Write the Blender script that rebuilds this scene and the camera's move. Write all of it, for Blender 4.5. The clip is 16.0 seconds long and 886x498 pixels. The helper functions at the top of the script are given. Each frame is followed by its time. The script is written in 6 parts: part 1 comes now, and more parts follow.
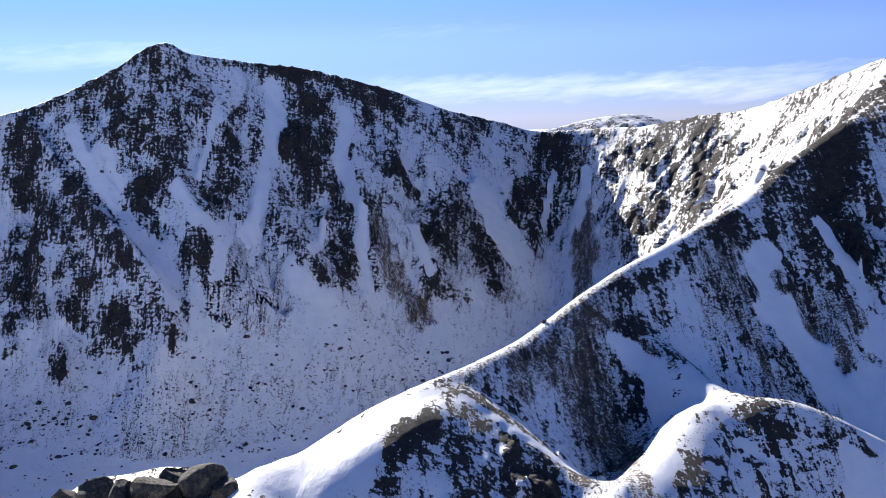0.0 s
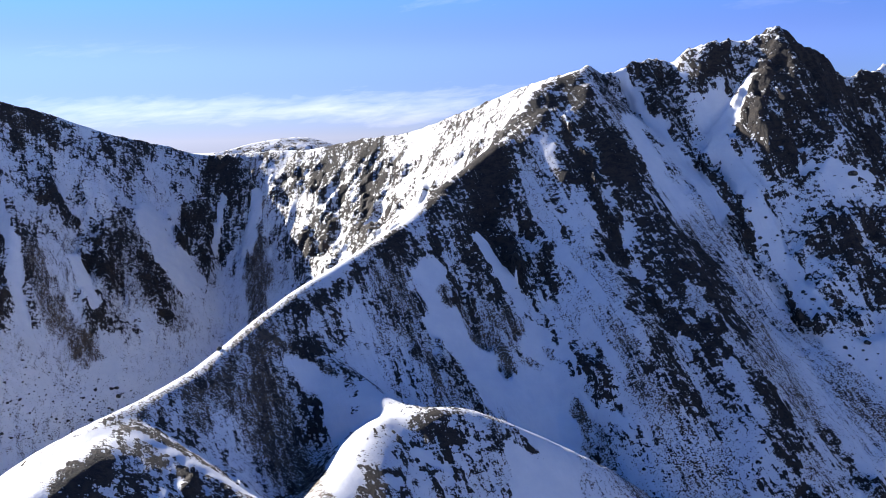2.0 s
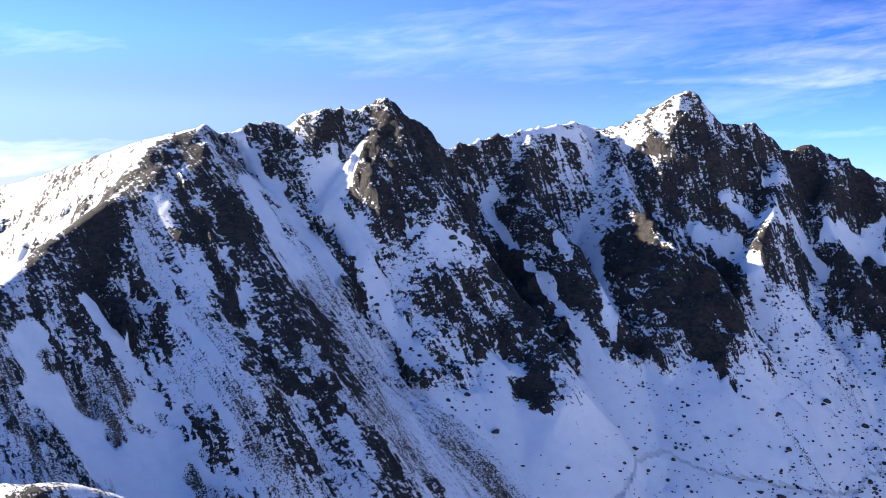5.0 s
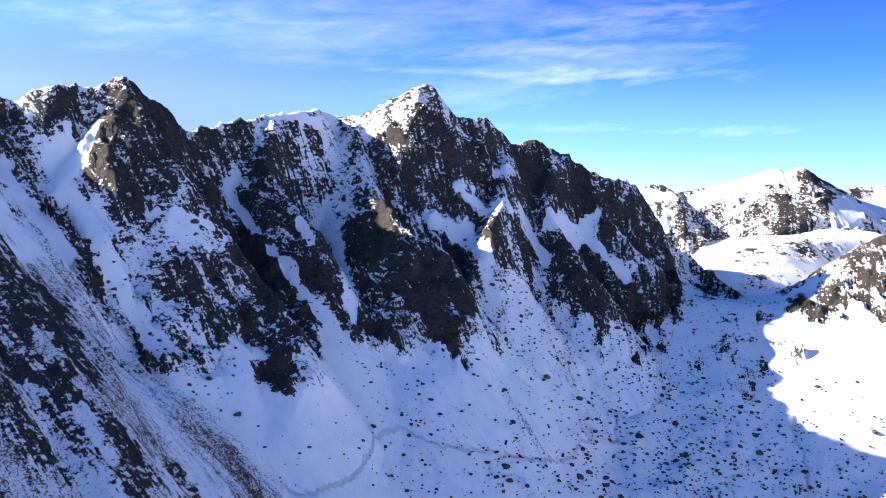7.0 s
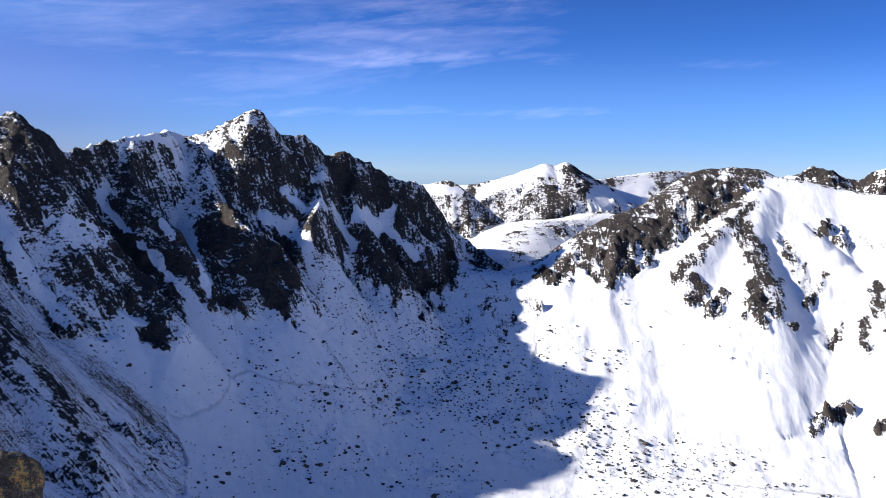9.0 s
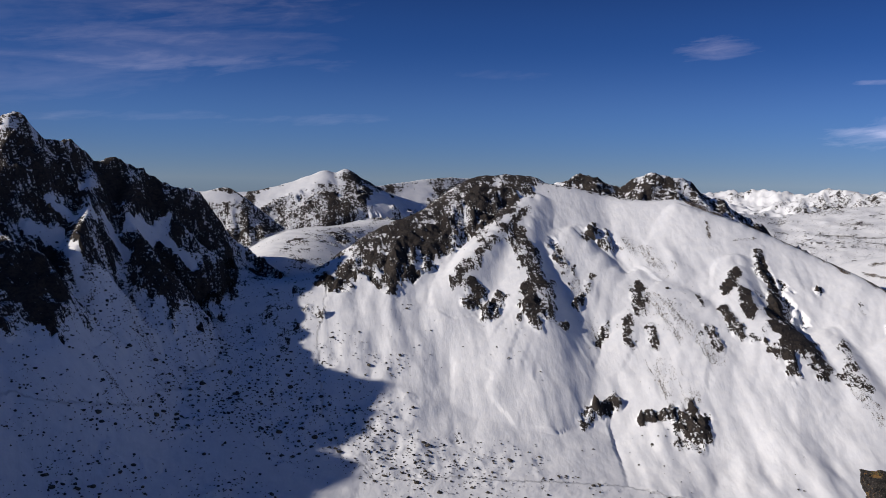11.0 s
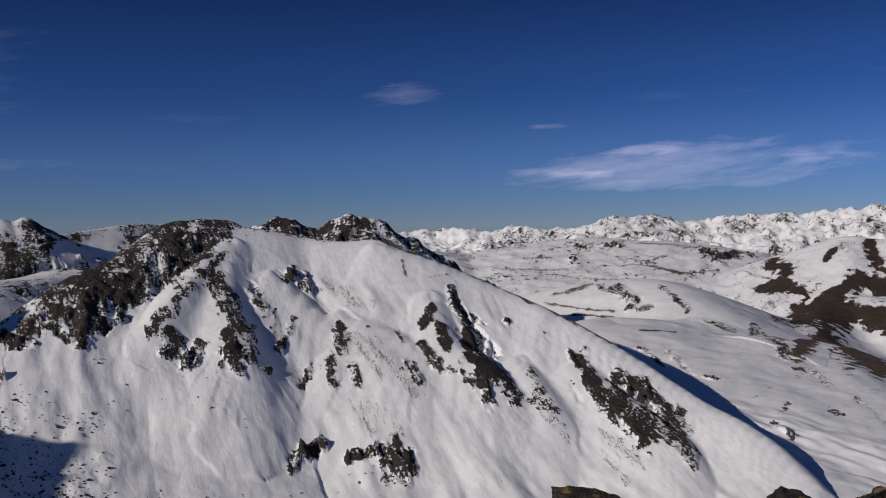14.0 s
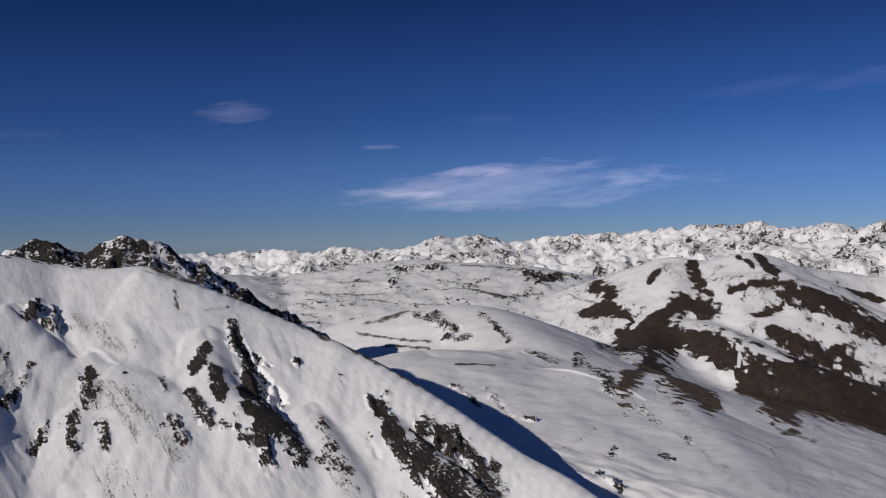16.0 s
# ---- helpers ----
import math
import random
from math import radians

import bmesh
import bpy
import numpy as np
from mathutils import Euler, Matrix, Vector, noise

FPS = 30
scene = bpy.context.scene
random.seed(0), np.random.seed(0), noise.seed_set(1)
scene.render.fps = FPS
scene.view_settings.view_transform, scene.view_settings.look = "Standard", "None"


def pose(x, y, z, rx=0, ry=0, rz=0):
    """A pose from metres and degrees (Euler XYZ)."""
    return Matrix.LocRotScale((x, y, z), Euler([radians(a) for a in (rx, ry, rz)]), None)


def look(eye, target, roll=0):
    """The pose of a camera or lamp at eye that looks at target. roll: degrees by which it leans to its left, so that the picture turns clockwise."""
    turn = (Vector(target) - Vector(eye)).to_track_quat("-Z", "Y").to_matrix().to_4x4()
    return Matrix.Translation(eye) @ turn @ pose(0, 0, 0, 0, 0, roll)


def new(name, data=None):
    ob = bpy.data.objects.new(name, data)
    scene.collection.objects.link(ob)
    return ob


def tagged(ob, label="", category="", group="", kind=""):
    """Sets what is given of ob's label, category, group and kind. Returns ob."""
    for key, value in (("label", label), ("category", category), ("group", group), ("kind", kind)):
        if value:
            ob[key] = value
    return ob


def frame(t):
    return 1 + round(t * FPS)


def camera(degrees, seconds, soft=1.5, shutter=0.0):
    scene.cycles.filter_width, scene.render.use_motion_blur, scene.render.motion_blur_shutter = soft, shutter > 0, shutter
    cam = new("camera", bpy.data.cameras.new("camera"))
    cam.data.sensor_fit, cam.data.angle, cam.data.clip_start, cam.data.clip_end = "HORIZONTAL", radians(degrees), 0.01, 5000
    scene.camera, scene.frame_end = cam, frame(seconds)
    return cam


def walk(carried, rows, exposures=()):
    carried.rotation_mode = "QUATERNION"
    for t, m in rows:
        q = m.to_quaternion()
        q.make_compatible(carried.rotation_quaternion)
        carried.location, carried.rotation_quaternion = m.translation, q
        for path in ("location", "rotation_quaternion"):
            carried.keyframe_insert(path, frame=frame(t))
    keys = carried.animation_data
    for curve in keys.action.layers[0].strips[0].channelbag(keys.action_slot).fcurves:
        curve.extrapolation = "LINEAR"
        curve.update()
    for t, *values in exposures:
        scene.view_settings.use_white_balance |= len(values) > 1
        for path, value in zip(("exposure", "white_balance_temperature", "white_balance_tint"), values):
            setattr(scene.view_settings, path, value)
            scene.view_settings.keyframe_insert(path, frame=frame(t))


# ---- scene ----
LENS = 2 * math.degrees(math.atan(784 / 1800))
cam = camera(LENS, 16.0, 0.6)
# seconds, place, turn
PATH = [
    (0.00, -0.00, -0.00, 0.00, 82.76, 1.25, -0.16),
    (0.50, -0.00, -0.00, 0.00, 82.75, 1.26, -4.77),
    (1.00, -0.00, -0.00, 0.00, 83.18, 1.11, -10.02),
    (1.50, -0.00, -0.00, 0.00, 83.47, 1.27, -13.62),
    (2.00, -0.00, -0.00, 0.00, 83.61, 1.42, -18.58),
    (2.50, -0.00, -0.00, 0.00, 84.01, 1.81, -21.28),
    (3.00, -0.00, -0.00, 0.00, 84.58, 1.50, -25.15),
    (3.50, -0.00, -0.00, 0.00, 86.22, 0.57, -28.56),
    (6.00, -0.00, -0.00, 0.00, 86.41, -0.52, -46.91),
    (6.50, -0.00, -0.00, 0.00, 86.62, -0.85, -50.22),
    (6.80, -0.00, -0.00, 0.00, 86.42, -1.52, -52.74),
    (6.90, -0.42, -0.28, 0.04, 86.35, -1.74, -53.59),
    (7.00, -2.08, -1.38, 0.21, 86.28, -1.96, -54.43),
    (7.10, -5.07, -3.36, 0.50, 86.08, -1.80, -54.82),
    (7.20, -8.31, -5.50, 0.83, 85.87, -1.63, -55.22),
    (7.30, -11.55, -7.65, 1.15, 85.67, -1.46, -55.62),
    (7.40, -14.79, -9.79, 1.47, 85.46, -1.29, -56.01),
    (7.50, -18.03, -11.94, 1.79, 85.26, -1.13, -56.41),
    (7.60, -21.22, -14.04, 2.11, 85.27, -1.11, -56.83),
    (7.70, -24.41, -16.15, 2.43, 85.29, -1.09, -57.25),
    (7.80, -27.59, -18.26, 2.74, 85.31, -1.07, -57.68),
    (7.90, -30.50, -20.19, 3.03, 85.32, -1.05, -58.10),
    (8.00, -32.58, -21.56, 3.24, 85.34, -1.03, -58.53),
    (8.10, -33.91, -22.44, 3.37, 85.36, -1.02, -59.12),
    (8.20, -34.57, -22.88, 3.44, 85.39, -1.01, -59.71),
    (8.60, -34.90, -23.10, 3.47, 85.50, -0.98, -62.09),
    (10.50, -34.90, -23.10, 3.47, 86.02, -0.83, -73.37),
    (11.00, -34.90, -23.10, 3.47, 86.19, -0.94, -76.72),
    (11.50, -34.90, -23.10, 3.47, 86.67, -0.42, -79.68),
    (12.00, -34.90, -23.10, 3.47, 86.93, 0.03, -82.01),
    (12.50, -34.90, -23.10, 3.47, 86.29, 0.63, -83.51),
    (13.00, -34.90, -23.10, 3.47, 86.32, 0.16, -86.41),
    (13.50, -34.90, -23.10, 3.47, 86.89, 0.54, -91.09),
    (14.00, -34.90, -23.10, 3.47, 88.64, 0.53, -93.60),
    (14.50, -34.90, -23.10, 3.47, 88.78, 0.79, -95.91),
    (15.00, -31.65, -24.39, 3.53, 89.14, 1.09, -98.94),
    (15.50, -20.03, -28.99, 3.72, 89.66, 0.63, -100.84),
    (16.00, -10.73, -32.67, 3.88, 89.68, 0.70, -102.98),
]
EXPOSURES = [(0.0, 1.58, 6450, 11), (3.5, 1.66, 6500, 11), (6.0, 2.42, 7000, 11), (8.2, 1.85, 6450, 11), (10.4, 0.32, 6600, 12), (12.0, -0.38, 6750, 13), (14.0, -0.5, 6800, 13), (16.0, -0.42, 6800, 13)]
walk(cam, [(t, pose(x, y, z, rx, ry, rz)) for t, x, y, z, rx, ry, rz in PATH], EXPOSURES)

# ---- sky and sun ----
SUN_YAW, SUN_UP = 24.5, 23.4
sun_way = Vector((-math.sin(radians(SUN_YAW)) * math.cos(radians(SUN_UP)), math.cos(radians(SUN_YAW)) * math.cos(radians(SUN_UP)), math.sin(radians(SUN_UP))))
world = bpy.data.worlds.new("sky")
scene.world = world
world.use_nodes = True
wn, wl = world.node_tree.nodes, world.node_tree.links
wn.clear()


def wnode(kind, **values):
    n = wn.new(kind)
    for key, value in values.items():
        setattr(n, key, value)
    return n


sky = wnode("ShaderNodeTexSky", sky_type="NISHITA", sun_disc=False, sun_elevation=radians(SUN_UP), sun_rotation=radians(-SUN_YAW), altitude=5000, air_density=1.0, dust_density=0.05, ozone_density=5.0)
clear = wnode("ShaderNodeGamma")
clear.inputs["Gamma"].default_value = 1.36
wl.new(sky.outputs[0], clear.inputs["Color"])


def wmath(op, a, b=0.0):
    n = wnode("ShaderNodeMath", operation=op)
    for socket, value in zip(n.inputs, (a, b)):
        if isinstance(value, bpy.types.NodeSocket):
            wl.new(value, socket)
        else:
            socket.default_value = value
    return n.outputs[0]


# thin high clouds, each at its bearing and height over the horizon in degrees
way_of = wnode("ShaderNodeSeparateXYZ")
wl.new(wnode("ShaderNodeTexCoord").outputs["Generated"], way_of.inputs[0])
bearing = wmath("MULTIPLY", wmath("ARCTAN2", way_of.outputs[0], way_of.outputs[1]), 57.2958)
height = wmath("MULTIPLY", wmath("ARCSINE", way_of.outputs[2]), 57.2958)


def wisps(along, across, tilt, detail):
    """Streaks of vapour, stretched along the wind."""
    v = wnode("ShaderNodeCombineXYZ")
    wl.new(wmath("MULTIPLY", bearing, along), v.inputs[0])
    wl.new(wmath("MULTIPLY", wmath("SUBTRACT", height, wmath("MULTIPLY", bearing, tilt)), across), v.inputs[1])
    n = wnode("ShaderNodeTexNoise")
    n.inputs["Scale"].default_value, n.inputs["Detail"].default_value, n.inputs["Roughness"].default_value, n.inputs["Distortion"].default_value = 1.0, detail, 0.62, 0.5
    wl.new(v.outputs[0], n.inputs["Vector"])
    return n.outputs["Fac"]


fine_wisp, broad_wisp = wisps(0.45, 2.0, 0.12, 6), wisps(0.1, 0.7, 0.05, 4)
veil = None
for at, up, wide, tall, tilt, amount, edge in (
        (-22, 3.6, 9, 0.7, 0.0, 0.4, 0.2), (12, 1.75, 16, 0.75, 0.01, 0.6, 0.12), (2, 5.0, 6, 0.5, 0.02, 0.25, 0.3),
        (17, 7.7, 7, 0.8, -0.05, 0.35, 0.3), (44, 8.6, 9, 0.9, 0.0, 0.15, 0.3), (50, 8.6, 13, 1.6, 0.04, 0.2, 0.06),
        (60.5, 7.0, 8, 1.6, 0.2, 0.22, 0.08), (66, 6.1, 9, 0.45, 0.01, 0.35, 0.25), (66, 3.3, 9, 0.35, 0.01, 0.35, 0.25),
        (91.5, 7.45, 2.0, 0.55, 0.1, 0.75, 0.2), (99.4, 5.45, 1.3, 0.16, 0.03, 1.2, 0.1), (79.5, 5.9, 3.5, 0.3, 0.0, 0.2, 0.3),
        (101.2, 2.75, 1.4, 0.22, -0.02, 1.3, 0.1), (106.8, 3.15, 6.5, 0.85, 0.05, 1.2, 0.06), (104.5, 3.95, 1.8, 0.2, 0.03, 1.0, 0.15),
        (111, 4.15, 2.2, 0.35, 0.17, 0.7, 0.2), (113.5, 3.3, 4.0, 0.35, 0.02, 0.7, 0.2), (109, 7.0, 5, 0.25, 0.02, 0.15, 0.3), (122, 8.2, 6, 0.5, 0.05, 0.2, 0.3)):
    da = wmath("SUBTRACT", bearing, at)
    dh = wmath("SUBTRACT", wmath("SUBTRACT", height, up), wmath("MULTIPLY", da, tilt))
    q = wmath("ADD", wmath("POWER", wmath("ABSOLUTE", wmath("DIVIDE", da, wide)), 2.0), wmath("POWER", wmath("ABSOLUTE", wmath("DIVIDE", dh, tall)), 2.0))
    spread = wmath("SUBTRACT", wmath("ADD", wmath("MULTIPLY", fine_wisp, 0.58), wmath("MULTIPLY", broad_wisp, 1.12)), wmath("ADD", wmath("MULTIPLY", q, 0.15), 0.47 + edge))
    n = wnode("ShaderNodeMath", operation="MULTIPLY", use_clamp=True)
    wl.new(spread, n.inputs[0])
    n.inputs[1].default_value = 1.7
    one = wmath("MULTIPLY", n.outputs[0], amount)
    veil = one if veil is None else wmath("ADD", veil, one)


def by_height(*stops):
    """A tint of the clear sky that changes with the height over the horizon in degrees."""
    n = wnode("ShaderNodeValToRGB")
    n.color_ramp.interpolation = "EASE"
    while len(n.color_ramp.elements) < len(stops):
        n.color_ramp.elements.new(0.5)
    for e, (deg, r, g, b) in zip(n.color_ramp.elements, stops):
        e.position, e.color = (deg + 5) / 50, (r, g, b, 1.0)
    wl.new(wmath("DIVIDE", wmath("ADD", height, 5.0), 50.0), n.inputs["Fac"])
    return n.outputs["Color"]


# paler and milky towards the sun, deep blue away from it
toward = wnode("ShaderNodeMapRange", interpolation_type="SMOOTHSTEP")
for key, value in (("From Min", 87.0), ("From Max", 60.0)):
    toward.inputs[key].default_value = value
wl.new(wmath("ABSOLUTE", wmath("ADD", bearing, SUN_YAW)), toward.inputs["Value"])
hue = wnode("ShaderNodeMix", data_type="RGBA")
wl.new(toward.outputs[0], hue.inputs[0])
wl.new(by_height((0, 0.64, 0.6, 0.72), (4, 0.7, 0.72, 0.85), (8, 0.45, 0.61, 0.8), (15, 0.28, 0.4, 0.56), (40, 1.0, 1.15, 1.22)), hue.inputs[6])
wl.new(by_height((0, 0.4, 0.29, 0.345), (2, 0.54, 0.38, 0.435), (5, 0.86, 0.56, 0.62), (9, 0.92, 0.82, 0.82), (30, 1.15, 1.22, 1.22)), hue.inputs[7])
tint = wnode("ShaderNodeMix", data_type="RGBA", blend_type="MULTIPLY")
tint.inputs[0].default_value = 1.0
wl.new(hue.outputs[2], tint.inputs[7])
wl.new(clear.outputs[0], tint.inputs[6])
cloudy = wnode("ShaderNodeMix", data_type="RGBA", blend_type="ADD")
lit = wnode("ShaderNodeMix", data_type="RGBA", blend_type="MULTIPLY")
lit.inputs[0].default_value, lit.inputs[6].default_value = 1.0, (7.2, 6.1, 6.2, 1.0)
wl.new(veil, lit.inputs[7])
cloudy.inputs[0].default_value = 1.0
wl.new(tint.outputs[2], cloudy.inputs[6])
wl.new(lit.outputs[2], cloudy.inputs[7])
back = wnode("ShaderNodeBackground")
back.inputs["Strength"].default_value = 0.039
wl.new(cloudy.outputs[2], back.inputs["Color"])
world_out = wnode("ShaderNodeOutputWorld")
wl.new(back.outputs[0], world_out.inputs["Surface"])

sun = new("sun", bpy.data.lights.new("sun", "SUN"))
sun.data.energy, sun.data.angle, sun.data.color = 4.0, radians(0.6), (1.0, 0.95, 0.88)
sun.matrix_world = look(sun_way * 400, (0, 0, 0))

# ---- materials ----
class Nodes:
    """Short hand for a node material."""

    def __init__(self, name):
        self.m = bpy.data.materials.new(name)
        self.m.use_nodes = True
        self.t = self.m.node_tree
        self.bsdf = self.t.nodes["Principled BSDF"]

    def put(self, socket, value):
        if isinstance(value, bpy.types.NodeSocket):
            self.t.links.new(value, socket)
        else:
            socket.default_value = value

    def node(self, kind, ins=None, **values):
        n = self.t.nodes.new(kind)
        for key, value in values.items():
            setattr(n, key, value)
        for key, value in (ins or {}).items():
            self.put(n.inputs[key], value)
        return n

    def math(self, op, a, b=0.0, c=0.0, clamp=False):
        return self.node("ShaderNodeMath", {0: a, 1: b, 2: c}, operation=op, use_clamp=clamp).outputs[0]

    def vec(self, v, scale):
        return self.node("ShaderNodeVectorMath", {0: v, 1: scale}, operation="MULTIPLY").outputs[0]

    def noise(self, v, scale, detail=4.0, rough=0.6, warp=0.0):
        return self.node("ShaderNodeTexNoise", {"Vector": v, "Scale": scale, "Detail": detail, "Roughness": rough, "Distortion": warp}).outputs["Fac"]

    def step(self, v, lo, hi, a=0.0, b=1.0):
        return self.node("ShaderNodeMapRange", {"Value": v, "From Min": lo, "From Max": hi, "To Min": a, "To Max": b}, interpolation_type="SMOOTHSTEP").outputs[0]

    def mix(self, fac, a, b):
        n = self.node("ShaderNodeMix", data_type="RGBA")
        self.put(n.inputs[0], fac), self.put(n.inputs[6], a), self.put(n.inputs[7], b)
        return n.outputs[2]

    def attr(self, name):
        return self.node("ShaderNodeAttribute", attribute_name=name)

    def bump(self, height, strength, distance, normal=None):
        ins = {"Height": height, "Strength": strength, "Distance": distance}
        if normal is not None:
            ins["Normal"] = normal
        return self.node("ShaderNodeBump", ins).outputs[0]


def rgb(r, g, b):
    return (r, g, b, 1.0)


def slope_material(name, rock_a, rock_b, grass_a, grass_b, fine=1.0, grass_edge=(0.42, 0.58)):
    """Snow on rock: cover = (rock, grass, scree) painted on the ground, flow = (along the crest, down the slope, ridge)."""
    n = Nodes(name)
    pos = n.node("ShaderNodeNewGeometry").outputs["Position"]
    cover = n.node("ShaderNodeSeparateXYZ", {0: n.attr("cover").outputs["Vector"]}).outputs
    flow = n.attr("flow").outputs["Vector"]
    streak = n.noise(n.vec(flow, (0.8 * fine, 0.13 * fine, 3.7)), 1.0, 5, 0.62, 0.25)
    fine_streak = n.noise(n.vec(flow, (3.0 * fine, 0.5 * fine, 5.1)), 1.0, 4, 0.65, 0.3)
    blot = n.noise(pos, 0.55 * fine, 6, 0.68)
    grit = n.noise(n.vec(pos, (1.0, 1.0, 0.7)), 2.6 * fine, 5, 0.7)
    speck = n.noise(pos, 7.5 * fine, 3, 0.65)
    # bare rock, with snow on its ledges
    ledge = n.noise(n.vec(pos, (1.0, 1.0, 2.4)), 1.15 * fine, 4, 0.6, 0.4)
    v = n.math("MULTIPLY_ADD", streak, 0.9, -0.45)
    for field, weight in ((fine_streak, 1.4), (blot, 0.7), (ledge, 1.4), (grit, 1.6), (speck, 0.8)):
        v = n.math("ADD", v, n.math("MULTIPLY_ADD", field, weight, -0.5 * weight))
    v = n.math("MULTIPLY", v, n.step(cover[0], 0.0, 0.32, 0.15, 1.0))
    rock = n.step(n.math("ADD", v, cover[0]), 0.475, 0.525)
    # thin snow with grass showing through
    g = n.math("ADD", n.math("MULTIPLY_ADD", fine_streak, 0.9, -0.45), n.math("MULTIPLY_ADD", speck, 1.7, -0.85))
    g = n.math("ADD", g, n.math("MULTIPLY_ADD", streak, 0.8, -0.4))
    g = n.math("ADD", g, n.math("MULTIPLY_ADD", grit, 1.0, -0.5))
    g = n.math("MULTIPLY", g, n.step(cover[1], 0.0, 0.2, 0.3, 1.0))
    grass = n.step(n.math("ADD", g, cover[1]), *grass_edge)
    # single stones
    cells = n.node("ShaderNodeTexVoronoi", {"Vector": pos, "Scale": 1.35 * fine, "Randomness": 1.0}, feature="F1")
    pick = n.node("ShaderNodeSeparateXYZ", {0: cells.outputs["Color"]}).outputs
    size = n.math("MULTIPLY", n.math("SUBTRACT", cover[2], pick[0]), 0.42)
    stone = n.step(n.math("SUBTRACT", size, n.math("ADD", cells.outputs["Distance"], n.math("MULTIPLY_ADD", speck, 0.3, -0.15))), 0.0, 0.06)
    rock_tone = n.mix(n.step(n.math("ADD", n.math("MULTIPLY", ledge, 0.6), n.math("MULTIPLY", grit, 0.4)), 0.4, 0.6), rock_a, rock_b)
    rock_tone = n.mix(n.step(speck, 0.52, 0.72, 0, 0.45), rock_tone, rgb(0.088, 0.07, 0.06))
    rock_tone = n.mix(n.step(blot, 0.54, 0.68, 0, 0.5), rock_tone, rgb(0.08, 0.058, 0.042))
    grass_tone = n.mix(n.step(n.noise(pos, 1.1 * fine, 4, 0.7), 0.4, 0.62), grass_a, grass_b)
    snow_tone = n.mix(n.step(blot, 0.3, 0.7), rgb(0.80, 0.815, 0.84), rgb(0.88, 0.885, 0.89))
    col = n.mix(grass, snow_tone, grass_tone)
    bare = n.math("MAXIMUM", rock, stone)
    col = n.mix(bare, col, rock_tone)
    n.put(n.bsdf.inputs["Base Color"], col)
    n.put(n.bsdf.inputs["Roughness"], n.math("MULTIPLY_ADD", bare, 0.25, 0.6))
    n.put(n.bsdf.inputs["Specular IOR Level"], 0.25)
    drift = n.noise(n.vec(flow, (0.5, 0.25, 1.0)), 1.4 * fine, 4, 0.55)
    h = n.math("ADD", n.math("MULTIPLY", drift, 0.35), n.math("MULTIPLY", speck, 0.03))
    h = n.math("ADD", h, n.math("MULTIPLY", n.math("MULTIPLY", grit, bare), 1.2))
    h = n.math("ADD", h, n.math("MULTIPLY", bare, 0.35))
    h = n.math("ADD", h, n.math("MULTIPLY", n.math("MULTIPLY", speck, grass), 0.5))
    n.put(n.bsdf.inputs["Normal"], n.bump(h, 0.9, 0.45 / fine))
    return n.m


ROCK_DARK, ROCK_WARM = rgb(0.02, 0.019, 0.02), rgb(0.058, 0.046, 0.038)
GRASS_DARK, GRASS_TAN = rgb(0.075, 0.055, 0.04), rgb(0.17, 0.12, 0.075)
snow_rock = slope_material("snow_and_rock", ROCK_DARK, ROCK_WARM, GRASS_DARK, GRASS_TAN)
far_rock = slope_material("snow_and_rock_far", ROCK_DARK, ROCK_WARM, rgb(0.04, 0.028, 0.021), rgb(0.07, 0.048, 0.033), 0.6, (0.46, 0.54))


def boulder_material(name, dark, pale, lichen, amount):
    """Weathered rock with lichen, and snow where it lies flat."""
    n = Nodes(name)
    pos = n.node("ShaderNodeTexCoord").outputs["Object"]
    up = n.node("ShaderNodeSeparateXYZ", {0: n.node("ShaderNodeNewGeometry").outputs["Normal"]}).outputs[2]
    big, mid, small = n.noise(pos, 2.2, 5, 0.65), n.noise(pos, 8.0, 5, 0.7, 0.4), n.noise(pos, 34.0, 3, 0.7)
    col = n.mix(n.step(mid, 0.38, 0.62), dark, pale)
    col = n.mix(n.step(n.math("ADD", small, n.math("MULTIPLY", big, 0.5)), 0.76, 0.92, 0, 0.6), col, rgb(0.3, 0.27, 0.235))
    spot = n.step(n.math("ADD", n.math("MULTIPLY", big, 0.7), n.math("MULTIPLY", n.noise(n.vec(pos, (1.3, 0.8, 1.7)), 13.0, 4, 0.7), 0.55)), 0.645, 0.74, 0, amount)
    col = n.mix(spot, col, n.mix(n.step(mid, 0.44, 0.6), lichen, rgb(0.36, 0.31, 0.08)))
    n.put(n.bsdf.inputs["Base Color"], col)
    n.put(n.bsdf.inputs["Roughness"], 0.85)
    n.put(n.bsdf.inputs["Specular IOR Level"], 0.3)
    h = n.math("ADD", n.math("MULTIPLY", mid, 0.7), n.math("MULTIPLY", small, 0.35))
    n.put(n.bsdf.inputs["Normal"], n.bump(h, 1.0, 0.11))
    return n.m


lichen_rock = boulder_material("lichen_rock", rgb(0.02, 0.019, 0.018), rgb(0.07, 0.06, 0.052), rgb(0.5, 0.26, 0.08), 0.9)
stone_rock = boulder_material("stone_rock", rgb(0.022, 0.021, 0.021), rgb(0.065, 0.057, 0.05), rgb(0.2, 0.13, 0.07), 0.4)

# ---- the land ----
def lattice(ix, iy, seed):
    """A repeatable random angle at each whole-number place."""
    k = (ix * 374761393 + iy * 668265263 + seed * 974711) & 0x7FFFFFFF
    k = ((k ^ (k >> 13)) * 1274126177) & 0x7FFFFFFF
    return ((k ^ (k >> 16)) & 0xFFFF) * (2 * np.pi / 65536)


